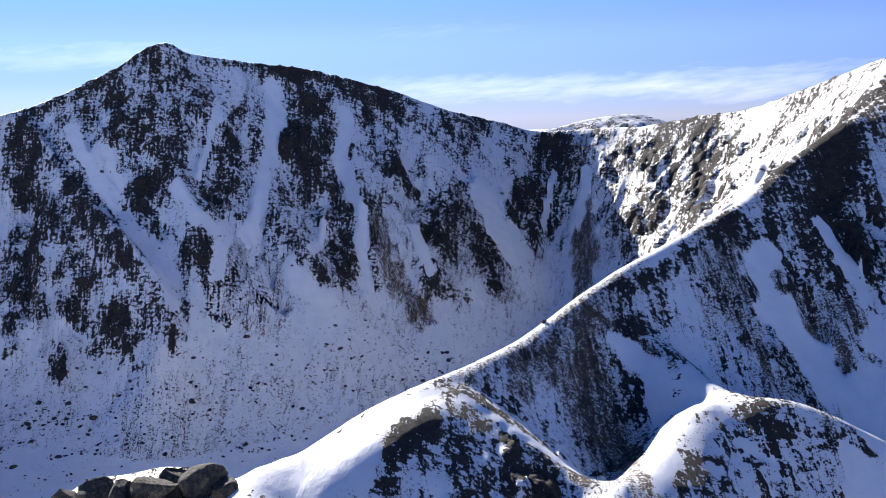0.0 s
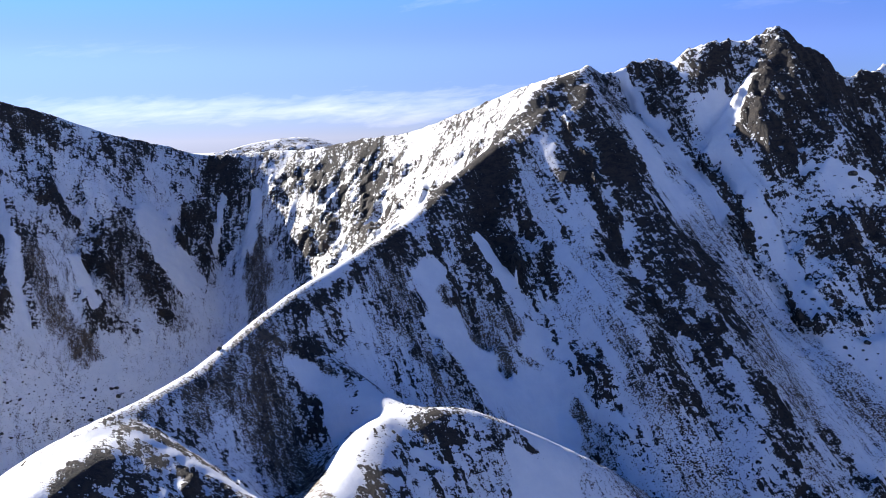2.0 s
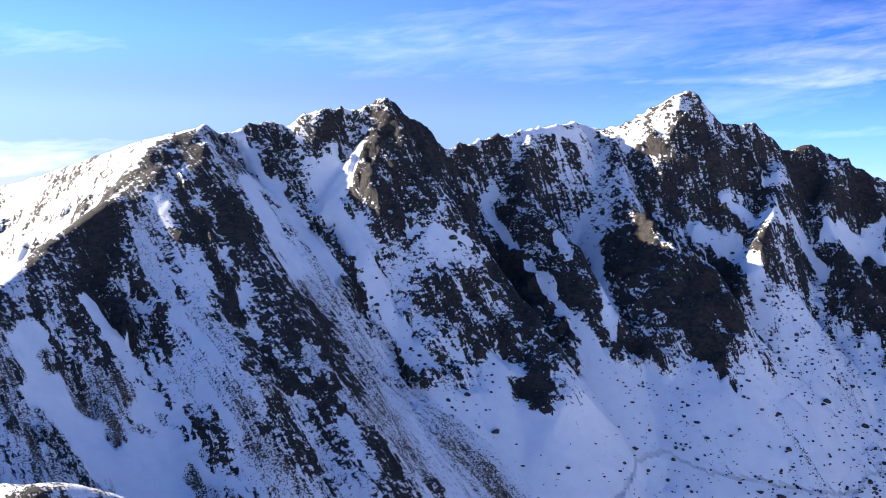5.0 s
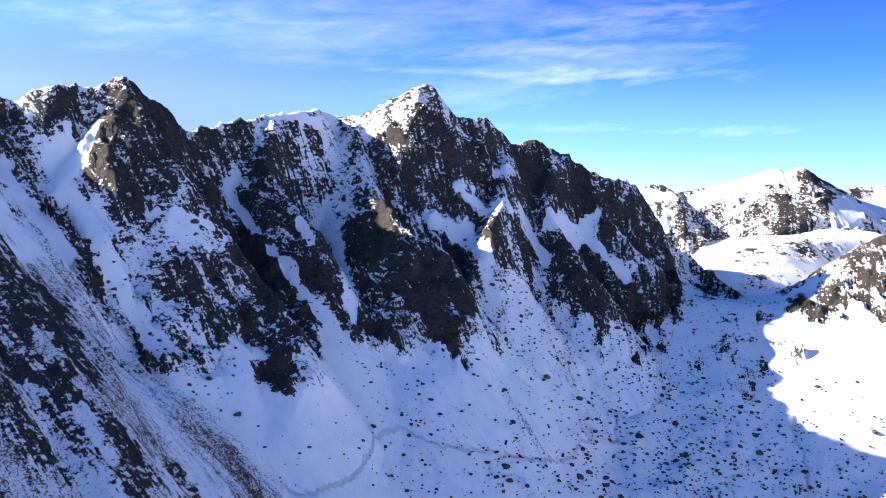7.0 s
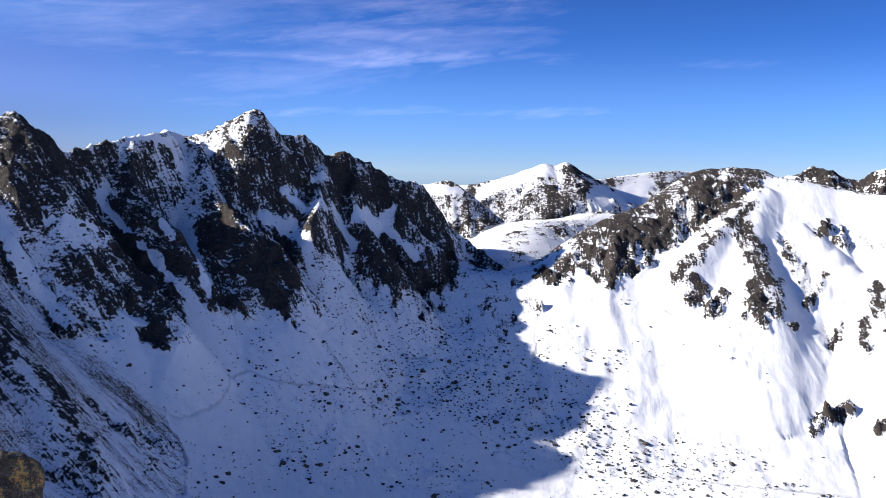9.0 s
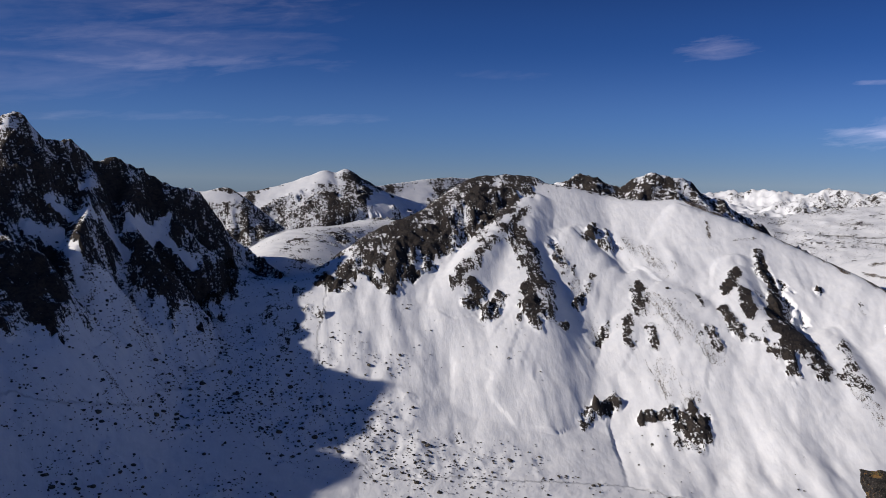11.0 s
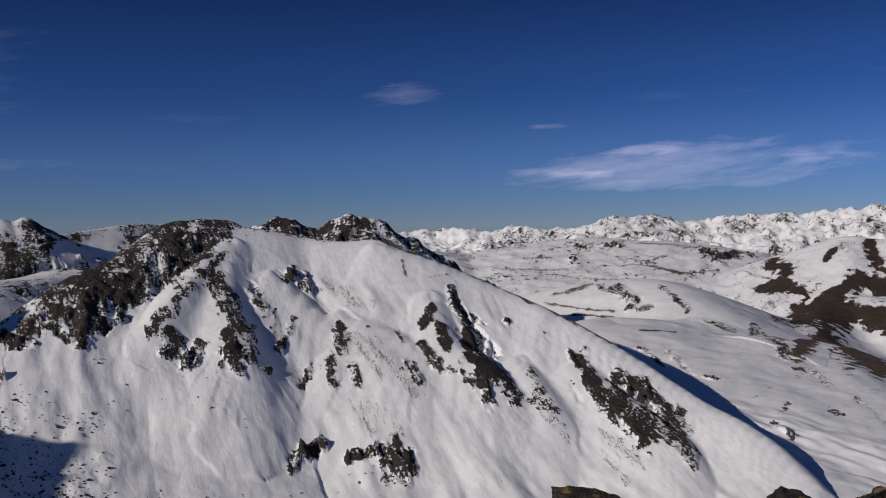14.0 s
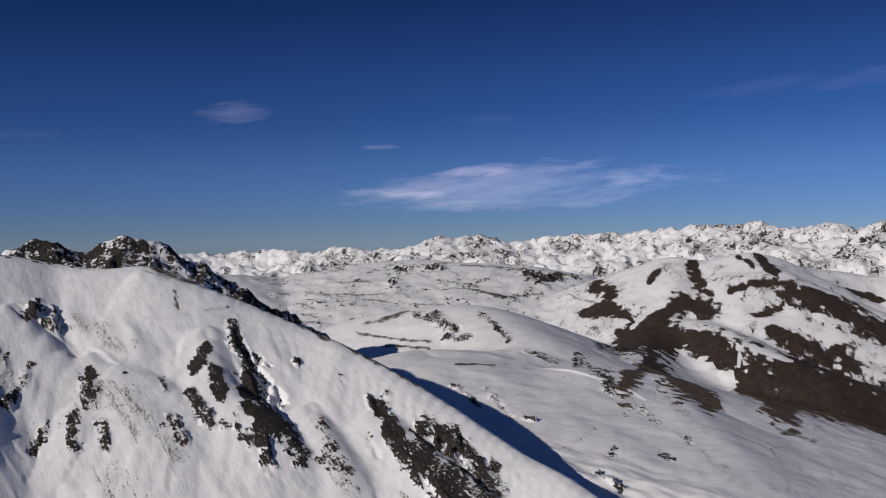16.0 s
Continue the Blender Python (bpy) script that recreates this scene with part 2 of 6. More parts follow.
def perlin(x, y, seed=0):
    ix, iy = np.floor(x).astype(np.int64), np.floor(y).astype(np.int64)
    fx, fy = x - ix, y - iy
    u, v = fx * fx * fx * (fx * (fx * 6 - 15) + 10), fy * fy * fy * (fy * (fy * 6 - 15) + 10)
    total = 0
    for dx in (0, 1):
        for dy in (0, 1):
            a = lattice(ix + dx, iy + dy, seed)
            g = np.cos(a) * (fx - dx) + np.sin(a) * (fy - dy)
            total = total + g * (u if dx else 1 - u) * (v if dy else 1 - v)
    return total * 1.5


def fbm(x, y, octaves, seed=0, gain=0.5):
    total, amp = 0, 1.0
    for k in range(octaves):
        total = total + amp * perlin(x * 2 ** k, y * 2 ** k, seed + k * 17)
        amp *= gain
    return total


def ridged(x, y, octaves, seed=0, gain=0.5):
    total, amp = 0, 1.0
    for k in range(octaves):
        total = total + amp * (0.5 - 2 * np.abs(perlin(x * 2 ** k, y * 2 ** k, seed + k * 31)))
        amp *= gain
    return total


def ramp(v, lo, hi):
    s = np.clip((v - lo) / (hi - lo), 0, 1)
    return s * s * (3 - 2 * s)


def soft_max(a, b, k):
    h = np.clip(0.5 + 0.5 * (a - b) / k, 0, 1)
    return b + (a - b) * h + k * h * (1 - h)


def ridge(group, profile, *points):
    """A crest line through points. profile: slope by the crest to its left and right, slope lower down, and how far the upper slope reaches."""
    p = np.array(points, float)
    ext = np.vstack([2 * p[0] - p[1], p, 2 * p[-1] - p[-2]])
    fine = []
    for k in range(1, len(ext) - 2):
        a, b, c, d = ext[k - 1:k + 3]
        for u in (0.0, 0.25, 0.5, 0.75):
            fine.append(0.5 * (2 * b + (c - a) * u + (2 * a - 5 * b + 4 * c - d) * u ** 2 + (3 * b - a - 3 * c + d) * u ** 3))
    fine.append(p[-1])
    RIDGES.append((group, profile, np.array(fine), True))


def spur(group, profile, *points):
    """A side rib, alike on both sides."""
    ridge(group, profile, *points)
    RIDGES[-1] = RIDGES[-1][:3] + (False,)


RIDGES = []
# cirque crest
ridge('cirque', (0.8, 1.2, 0.7, 0.88, 25),
      (-90.4, 138.0, -7.0), (-75.7, 147.7, -0.6), (-66.2, 154.4, 2.1), (-59.4, 157.2, 4.3), (-50.2, 160.3, 9.0), (-46.7, 162.4, 11.6), (-43.4, 164.4, 13.1), (-40.3, 167.2, 11.5), (-32.6, 171.9, 10.3), (-21.2, 178.7, 8.8), (-8.9, 184.8, 5.5), (2.2, 190.0, 1.5), (10.8, 194.7, -0.6), (19.1, 197.1, -2.6), (29.4, 189.7, -2.2), (36.1, 181.4, -1.9), (43.8, 170.5, -0.3), (48.8, 160.8, 0.7), (52.6, 149.0, 3.1), (54.5, 137.6, 5.0), (55.2, 128.7, 6.3), (53.0, 105.4, 7.2))
# near crest
ridge('near', (1.6, 0.9, 1.5, 0.76, 20),
      (-35.0, -23.0, 1.7), (-14.0, -10.0, -9.5), (-3.0, 8.0, -16.0), (-6.5, 30.0, -17.0), (-9.0, 43.1, -15.8), (-6.6, 49.6, -16.3), (-4.3, 53.8, -15.9), (0.0, 60.0, -15.4), (3.0, 64.9, -15.4), (6.9, 70.7, -14.7), (11.9, 77.1, -12.8), (16.9, 82.3, -11.2), (22.7, 87.1, -9.3), (28.0, 91.8, -7.3), (32.3, 95.7, -4.9), (37.8, 99.0, -2.0), (44.2, 101.8, 1.6), (46.6, 105.2, 4.8), (53.0, 105.4, 7.3))
# snow shoulder
ridge('near', (0.15, 0.7, 1.3, 0.62, 5),
      (-6.6, 45.5, -16.5), (-4.3, 49.3, -16.1), (-1.7, 54.0, -15.6), (0.4, 59.0, -15.9))
# brown rib
spur('near', (1.0, 0.85, 0.9, 0.8, 8),
      (11.3, 77.2, -14.2), (14.9, 72.5, -16.1), (17.0, 67.9, -17.6), (18.7, 64.3, -18.3))
# grass rib
spur('near', (1.0, 0.85, 0.9, 0.8, 8),
      (0.1, 60.0, -15.7), (3.5, 55.9, -17.6), (6.4, 53.6, -19.2), (9.5, 52.1, -19.8))
# snow lip
spur('near', (0.5, 0.9, 0.9, 0.8, 5),
      (18.7, 64.3, -18.3), (15.9, 62.0, -18.3), (13.2, 57.5, -19.2), (9.5, 52.1, -19.7), (5.6, 46.7, -20.2))
# knoll
spur('near', (0.9, 0.85, 0.85, 0.85, 8),
      (18.7, 64.3, -18.4), (19.9, 62.9, -18.0), (22.4, 62.1, -18.3), (24.9, 61.1, -19.4), (26.9, 60.3, -20.4), (30.6, 58.5, -22.4))
# dark spur
spur('near', (3.2, 1.0, 2.5, 0.95, 14),
      (52.7, 105.0, 7.1), (53.9, 97.0, 0.1), (54.5, 88.6, -6.8), (54.2, 82.9, -10.4), (53.2, 76.3, -14.5), (51.8, 70.5, -18.5), (50.2, 64.8, -22.8), (48.6, 61.0, -25.2))
# dark crest
ridge('dark', (1.4, 1.75, 1.3, 0.85, 15),
      (52.9, 105.5, 7.1), (56.8, 106.8, 6.7), (61.6, 106.5, 8.2), (63.8, 105.1, 7.7), (65.8, 102.7, 9.4), (71.2, 99.1, 9.9), (72.7, 98.0, 11.3), (74.6, 96.5, 9.2), (76.8, 96.1, 8.2), (80.6, 96.8, 5.4), (89.9, 95.3, 7.5), (98.6, 92.2, 9.3), (102.5, 95.4, 9.7), (106.1, 91.3, 8.7), (108.7, 86.6, 10.8), (110.5, 82.7, 13.6), (111.7, 81.0, 11.3), (114.6, 78.6, 8.8), (117.1, 76.7, 9.1), (119.6, 74.7, 6.4), (124.2, 70.9, 6.2), (125.9, 67.9, 3.9), (127.3, 65.2, 2.1), (130.7, 60.4, 0.5), (134.3, 62.8, -2.5), (135.9, 57.2, -6.7), (136.5, 51.1, -11.3), (132.3, 45.6, -13.4))
# white shoulder
ridge('dark', (0.6, 0.55, 0.6, 1.5, 2.2),
      (105.9, 91.6, 8.9), (107.6, 88.6, 9.9), (109.4, 85.1, 12.1), (110.4, 83.1, 13.4))
# far hill
ridge('blue', (0.4, 0.4, 0.35, 0.35, 20),
      (41.3, 397.9, -4.7), (48.4, 402.1, -3.4), (58.0, 405.9, -1.1), (69.1, 404.1, 0.4), (78.0, 402.5, 0.4), (85.7, 395.8, -2.2), (91.1, 389.5, -5.9))
# plateau
ridge('plateau', (0.15, 0.15, 0.8, 0.8, 9),
      (142.6, 50.1, -11.6), (154.7, 52.1, -10.2), (175.6, 56.4, -7.5), (192.5, 53.6, -7.3), (209.7, 48.9, -6.3))
# plateau lip
ridge('plateau', (0.2, 0.8, 0.5, 0.6, 12),
      (124.4, 56.3, -12.0), (125.7, 48.9, -13.3), (126.7, 41.5, -13.7), (130.9, 35.8, -12.7))
# back crest
ridge('back', (0.6, 0.62, 0.6, 0.62, 20),
      (211.2, 87.0, -0.0), (214.3, 82.0, 1.2), (217.5, 77.1, 2.9), (220.6, 72.2, 5.0), (222.2, 69.8, 6.0), (223.6, 67.5, 5.3), (225.2, 65.1, 6.4), (227.3, 63.1, 4.6), (230.7, 61.1, 2.6), (234.4, 58.8, 1.9), (240.8, 54.3, 2.9), (251.3, 45.0, 4.5), (260.3, 38.0, 4.5))
# white hill
ridge('back', (0.8, 0.8, 0.9, 0.9, 14),
      (171.9, 81.9, -0.4), (174.0, 78.7, 0.8), (175.7, 76.0, 1.3), (175.4, 72.4, -0.6), (175.3, 68.2, -3.5), (175.5, 63.5, -6.8), (175.4, 59.5, -8.4))
# snow saddle
ridge('hump', (0.12, 0.15, 0.25, 0.3, 40),
      (197.3, -75.4, -18.3), (174.9, -82.5, -22.3), (151.5, -86.7, -26.0), (133.5, -89.5, -29.6), (116.6, -91.0, -35.0))
# snow crest
ridge('snow', (0.9, 0.76, 0.85, 0.66, 20),
      (127.8, 44.0, -14.7), (132.5, 37.4, -13.1), (136.3, 32.5, -8.2), (141.9, 27.9, -4.3), (149.8, 21.4, -1.2), (156.8, 17.7, 3.0), (160.6, 14.0, 4.7), (163.9, 6.8, 4.7), (163.2, 4.5, 3.7), (164.0, -1.9, 2.7), (164.6, -8.3, 1.3), (163.0, -15.8, 0.4), (163.1, -23.9, 0.5), (160.9, -30.9, -2.7), (161.1, -22.2, 0.1), (156.9, -32.8, -3.2), (154.4, -39.0, -5.9), (149.6, -46.8, -9.4), (142.6, -52.9, -12.4))
# snow end crest
ridge('snow', (1.6, 0.74, 1.3, 0.66, 15),
      (154.4, -39.0, -5.9), (149.6, -46.8, -9.3), (143.6, -53.1, -12.0), (137.4, -58.9, -15.0), (131.1, -64.3, -18.4), (124.6, -69.1, -21.8), (119.2, -73.0, -24.4), (113.5, -77.2, -26.6), (106.8, -80.7, -29.7), (98.3, -82.8, -34.1))
# horn crest
ridge('horn', (0.8, 0.8, 0.6, 0.6, 12),
      (198.9, 5.3, 4.1), (199.8, -1.8, 5.2), (200.1, -4.4, 4.5), (200.3, -7.6, 2.5), (200.6, -10.2, 3.2), (201.1, -13.5, 4.9), (201.5, -16.1, 6.1), (201.7, -18.0, 5.6), (202.0, -21.3, 5.1), (202.3, -24.5, 4.0), (202.5, -27.1, 2.1), (203.0, -32.3, -0.2))
# snow knoll
ridge('hump', (0.62, 0.16, 0.3, 0.3, 9),
      (179.0, -101.0, -21.4), (184.0, -113.0, -22.2), (179.0, -117.5, -23.0), (170.0, -116.5, -24.2), (157.0, -114.0, -25.6), (148.5, -113.0, -26.9), (140.5, -112.0, -28.3), (129.7, -110.0, -29.9), (121.7, -108.7, -31.3))
# hump
ridge('hump', (0.6, 0.36, 0.6, 0.5, 20),
      (211.6, -83.0, -25.1), (204.7, -94.2, -25.7), (199.8, -103.0, -25.8), (191.9, -113.0, -25.9), (182.4, -120.2, -25.9), (167.2, -119.6, -29.3), (152.2, -118.1, -32.7), (136.9, -116.9, -36.5))
# bush hill
ridge('hump', (0.35, 0.3, 0.4, 0.5, 20),
      (262.4, -62.9, -22.9), (256.5, -68.8, -18.9), (252.9, -78.1, -14.3), (244.9, -91.1, -12.2), (236.8, -98.6, -12.2), (225.5, -101.5, -14.7), (206.4, -105.6, -19.1))
# plain hills
ridge('plain', (0.2, 0.25, 0.25, 0.25, 30),
      (365.0, -14.7, -6.3), (374.9, -34.8, -6.4), (383.4, -60.6, -8.6), (381.0, -81.5, -5.4), (376.7, -106.8, -2.3), (362.4, -124.4, -3.5), (346.8, -142.7, -4.7), (332.0, -155.3, -8.8))
# brown crest
ridge('brown', (0.5, 0.5, 0.4, 0.42, 25),
      (305.5, -127.0, -20.0), (302.2, -137.5, -15.5), (297.3, -151.2, -9.6), (290.4, -167.7, -3.9), (284.9, -174.8, -1.3), (277.6, -182.6, -2.5), (271.2, -194.4, -0.1), (265.3, -204.2, -4.1), (262.5, -217.7, -6.0), (254.5, -228.9, -7.7), (237.6, -250.0, -6.0), (214.3, -274.1, -5.8))
# far range
ridge('range', (0.6, 0.6, 0.45, 0.45, 30),
      (663.8, 53.5, -4.3), (668.0, 9.5, -2.5), (669.1, -18.6, -0.4), (668.9, -54.6, -0.1), (645.8, -100.3, 1.2), (618.9, -147.1, 0.7), (595.2, -163.9, 5.7), (590.5, -184.0, 8.2), (587.0, -197.3, 8.0), (581.2, -217.0, 5.0), (562.0, -242.7, 7.3), (541.8, -266.5, 7.8), (518.2, -294.1, 11.1), (492.3, -321.5, 13.8), (473.3, -333.7, 9.4), (454.3, -344.6, 12.2), (446.7, -355.7, 8.8), (431.3, -360.0, 13.2), (395.5, -388.4, 14.2), (335.9, -433.6, 11.0))
# far foothills
ridge('range', (0.4, 0.4, 0.35, 0.35, 25),
      (548.9, -12.3, -8.5), (528.3, -64.5, -6.6), (503.7, -108.6, -5.4), (475.5, -149.2, -4.8), (453.8, -188.6, -3.2), (431.3, -219.7, -0.8), (415.1, -254.3, 2.6), (388.4, -280.8, 3.5), (359.0, -306.4, 4.2), (308.7, -349.6, 3.3))
# front crag
spur('near', (1.6, 1.6, 1.2, 1.2, 8),
      (-18.3, 43.3, -16.3), (-16.3, 44.1, -15.7), (-14.3, 44.2, -15.5), (-12.1, 44.4, -15.3), (-9.6, 44.5, -16.0), (-8.8, 44.1, -17.0))
# home ledge
ridge('home', (0.35, 0.35, 0.9, 0.9, 3),
      (-35.0, -23.0, 1.6), (-30.0, -24.9, 1.1), (-27.0, -26.0, 0.8), (-24.5, -27.0, -0.6))
# home spur
ridge('home', (0.5, 0.55, 0.45, 0.5, 12),
      (-60.0, -40.0, -2.0), (-47.0, -31.0, 1.2), (-35.0, -23.0, 1.8), (-33.0, -30.0, 0.2), (-28.0, -45.0, -6.0))
# cirque buttress
spur('cirque', (1.5, 1.5, 1.3, 1.3, 8),
      (-62.3, 154.3, 2.0), (-50.4, 141.5, -8.1), (-40.5, 130.8, -14.9), (-34.8, 124.8, -20.7), (-34.1, 118.5, -26.4), (-36.7, 117.8, -29.3))
# cirque rib a
spur('cirque', (1.1, 1.1, 1.0, 1.0, 8),
      (-33.5, 169.3, 9.2), (-26.4, 153.1, -6.8), (-20.9, 142.1, -15.9), (-17.6, 139.4, -21.2))
# cirque rib b
spur('cirque', (1.1, 1.1, 1.0, 1.0, 8),
      (-46.2, 160.3, 9.9), (-39.1, 147.3, -3.8), (-34.3, 139.6, -10.6), (-31.0, 135.5, -16.4))
# cirque rib c
spur('cirque', (1.1, 1.1, 1.0, 1.0, 8),
      (-18.3, 177.6, 6.4), (-14.9, 168.8, -2.2), (-12.5, 159.1, -10.0), (-13.3, 149.2, -18.6))
# cirque rib d
spur('cirque', (1.1, 1.1, 1.0, 1.0, 8),
      (-5.9, 183.2, 2.4), (0.8, 171.0, -11.1), (3.8, 153.5, -25.6))
# cirque rib i
spur('cirque', (1.1, 1.1, 1.0, 1.0, 8),
      (-55.6, 156.1, 4.0), (-50.8, 148.2, -2.7), (-45.7, 141.6, -8.9))
# face rib a
spur('near', (1.0, 1.0, 0.95, 0.95, 8),
      (45.9, 101.1, 2.2), (42.8, 85.6, -9.0), (42.2, 75.1, -15.6), (41.7, 66.6, -22.8))
# face rib b
spur('near', (1.0, 1.0, 0.95, 0.95, 8),
      (31.3, 93.7, -5.9), (32.7, 86.6, -11.2), (32.6, 79.8, -16.3))
# face rib c
spur('near', (1.0, 1.0, 0.95, 0.95, 8),
      (51.7, 102.1, 5.2), (49.9, 88.1, -5.7), (49.2, 78.0, -12.6), (48.5, 70.3, -17.9), (46.5, 62.5, -23.7))
# crag spur
spur('dark', (1.9, 1.2, 1.5, 1.1, 8),
      (71.7, 96.5, 9.8), (72.2, 90.5, 4.2), (70.9, 85.0, -0.2), (71.3, 80.9, -4.4), (71.8, 77.0, -8.3), (71.4, 70.8, -13.0), (69.3, 63.5, -18.8))
# crag spur left
spur('dark', (1.9, 1.2, 1.5, 1.1, 8),
      (67.9, 93.1, 1.6), (66.2, 86.8, -4.4), (66.1, 79.3, -9.9), (65.6, 73.5, -14.4), (66.1, 69.3, -17.8))
# gully spur
spur('dark', (1.9, 1.2, 1.5, 1.1, 8),
      (60.5, 105.4, 6.9), (59.7, 99.4, 1.5), (59.1, 93.9, -2.7))
# mid spur
spur('dark', (1.9, 1.2, 1.5, 1.1, 8),
      (92.2, 93.2, 7.4), (86.0, 87.3, 0.5), (82.4, 76.5, -5.7), (80.9, 71.0, -10.3), (81.0, 67.9, -14.8))
# summit spur
spur('dark', (1.9, 1.2, 1.5, 1.1, 8),
      (103.8, 89.3, 7.5), (96.2, 79.9, -0.1), (90.9, 69.7, -5.7), (91.7, 65.6, -7.4), (90.1, 61.0, -11.9), (90.7, 62.5, -13.9))
# east spur a
spur('dark', (1.9, 1.2, 1.5, 1.1, 8),
      (118.1, 73.7, 5.4), (107.9, 68.0, -2.0), (100.7, 64.8, -6.5), (101.8, 60.2, -11.5))
# east spur b
spur('dark', (1.9, 1.2, 1.5, 1.1, 8),
      (123.8, 69.3, 4.7), (115.2, 65.1, -3.4), (110.3, 56.9, -9.8), (110.8, 54.2, -12.9))
# east spur c
spur('dark', (1.9, 1.2, 1.5, 1.1, 8),
      (126.0, 64.2, 0.3), (123.0, 59.7, -4.9), (122.6, 52.4, -10.3))
# snow rib a
spur('snow', (1.15, 0.78, 1.0, 0.74, 8),
      (157.6, 4.1, 1.3), (144.2, 4.4, -6.1), (132.6, -0.2, -13.0), (125.0, -2.9, -19.1))
# snow rib d
spur('snow', (1.15, 0.78, 1.0, 0.74, 8),
      (155.9, 6.1, 0.8), (143.4, 9.8, -5.0), (131.2, 13.4, -12.0))
# snow rib b
spur('snow', (1.15, 0.78, 1.0, 0.74, 8),
      (151.7, -3.5, -4.4), (140.9, -13.4, -12.9), (128.0, -16.3, -20.8))
# snow rib g
spur('snow', (1.15, 0.78, 1.0, 0.74, 8),
      (143.9, -16.2, -11.2), (132.8, -24.0, -16.8), (126.0, -29.3, -21.3))
# snow rib c
spur('snow', (1.15, 0.78, 1.0, 0.74, 8),
      (147.2, -32.1, -8.4), (136.6, -33.9, -14.4), (128.3, -40.0, -18.9), (122.9, -44.2, -23.4))
# snow rib e
spur('snow', (1.15, 0.78, 1.0, 0.74, 8),
      (132.6, -45.9, -18.5), (124.9, -48.3, -21.9), (119.1, -49.8, -25.2))
# snow rib f
spur('snow', (1.15, 0.78, 1.0, 0.74, 8),
      (130.2, -55.2, -19.1), (123.0, -59.6, -22.4), (115.2, -64.2, -26.0), (110.4, -67.5, -28.9))
# snow rib h
spur('snow', (1.15, 0.78, 1.0, 0.74, 8),
      (140.6, -20.2, -12.8), (134.6, -27.8, -16.0), (127.4, -32.0, -20.6))
# brown spur a
spur('brown', (0.55, 0.55, 0.5, 0.5, 12),
      (279.0, -172.0, -2.9), (258.4, -163.7, -11.4), (239.2, -146.1, -20.6), (205.9, -125.4, -23.6))
# brown spur b
spur('brown', (0.55, 0.55, 0.5, 0.5, 12),
      (252.4, -152.2, -17.1), (234.0, -161.4, -18.4), (205.5, -166.8, -25.1), (191.8, -182.2, -30.6))
# brown spur c
spur('brown', (0.55, 0.55, 0.5, 0.5, 12),
      (266.3, -191.6, -1.3), (246.8, -196.2, -8.4), (229.2, -210.1, -17.2))
GROUPS = ["floor", "cirque", "near", "dark", "plateau", "back", "snow", "horn", "hump", "plain", "brown", "range", "home", "blue"]


ROUND = {"near": 1.2, "snow": 2.5, "hump": 6.0, "plain": 8.0, "plateau": 4.0, "back": 0.25, "brown": 4.0, "home": 1.5}
SOFT = {"snow": 2.0, "range": 0.5}
ROUGH = {"cirque": 0.8, "near": 0.6, "dark": 0.9, "snow": 0.3, "hump": 0.25, "plain": 0.5, "plateau": 0.5, "brown": 0.6, "range": 0.5, "horn": 0.8, "back": 0.4, "home": 0.4}


def floor_height(x, y):
    """The valley floors, with the apron of snow that leans on the foot of the black cliffs."""
    z = -37.0 - 6.0 * ramp(x - y, 60, 260) - 14 * ramp(np.hypot(x, y), 220, 600)
    u = np.clip(((x - 66) * 42 - (y - 74) * 18) / 2088, 0, 1)
    z = z + 14 * np.exp(-((x - 66 - 42 * u) ** 2 + (y - 74 + 18 * u) ** 2) / 620)
    return z + 1.6 * fbm(x / 45, y / 45, 2, 5)


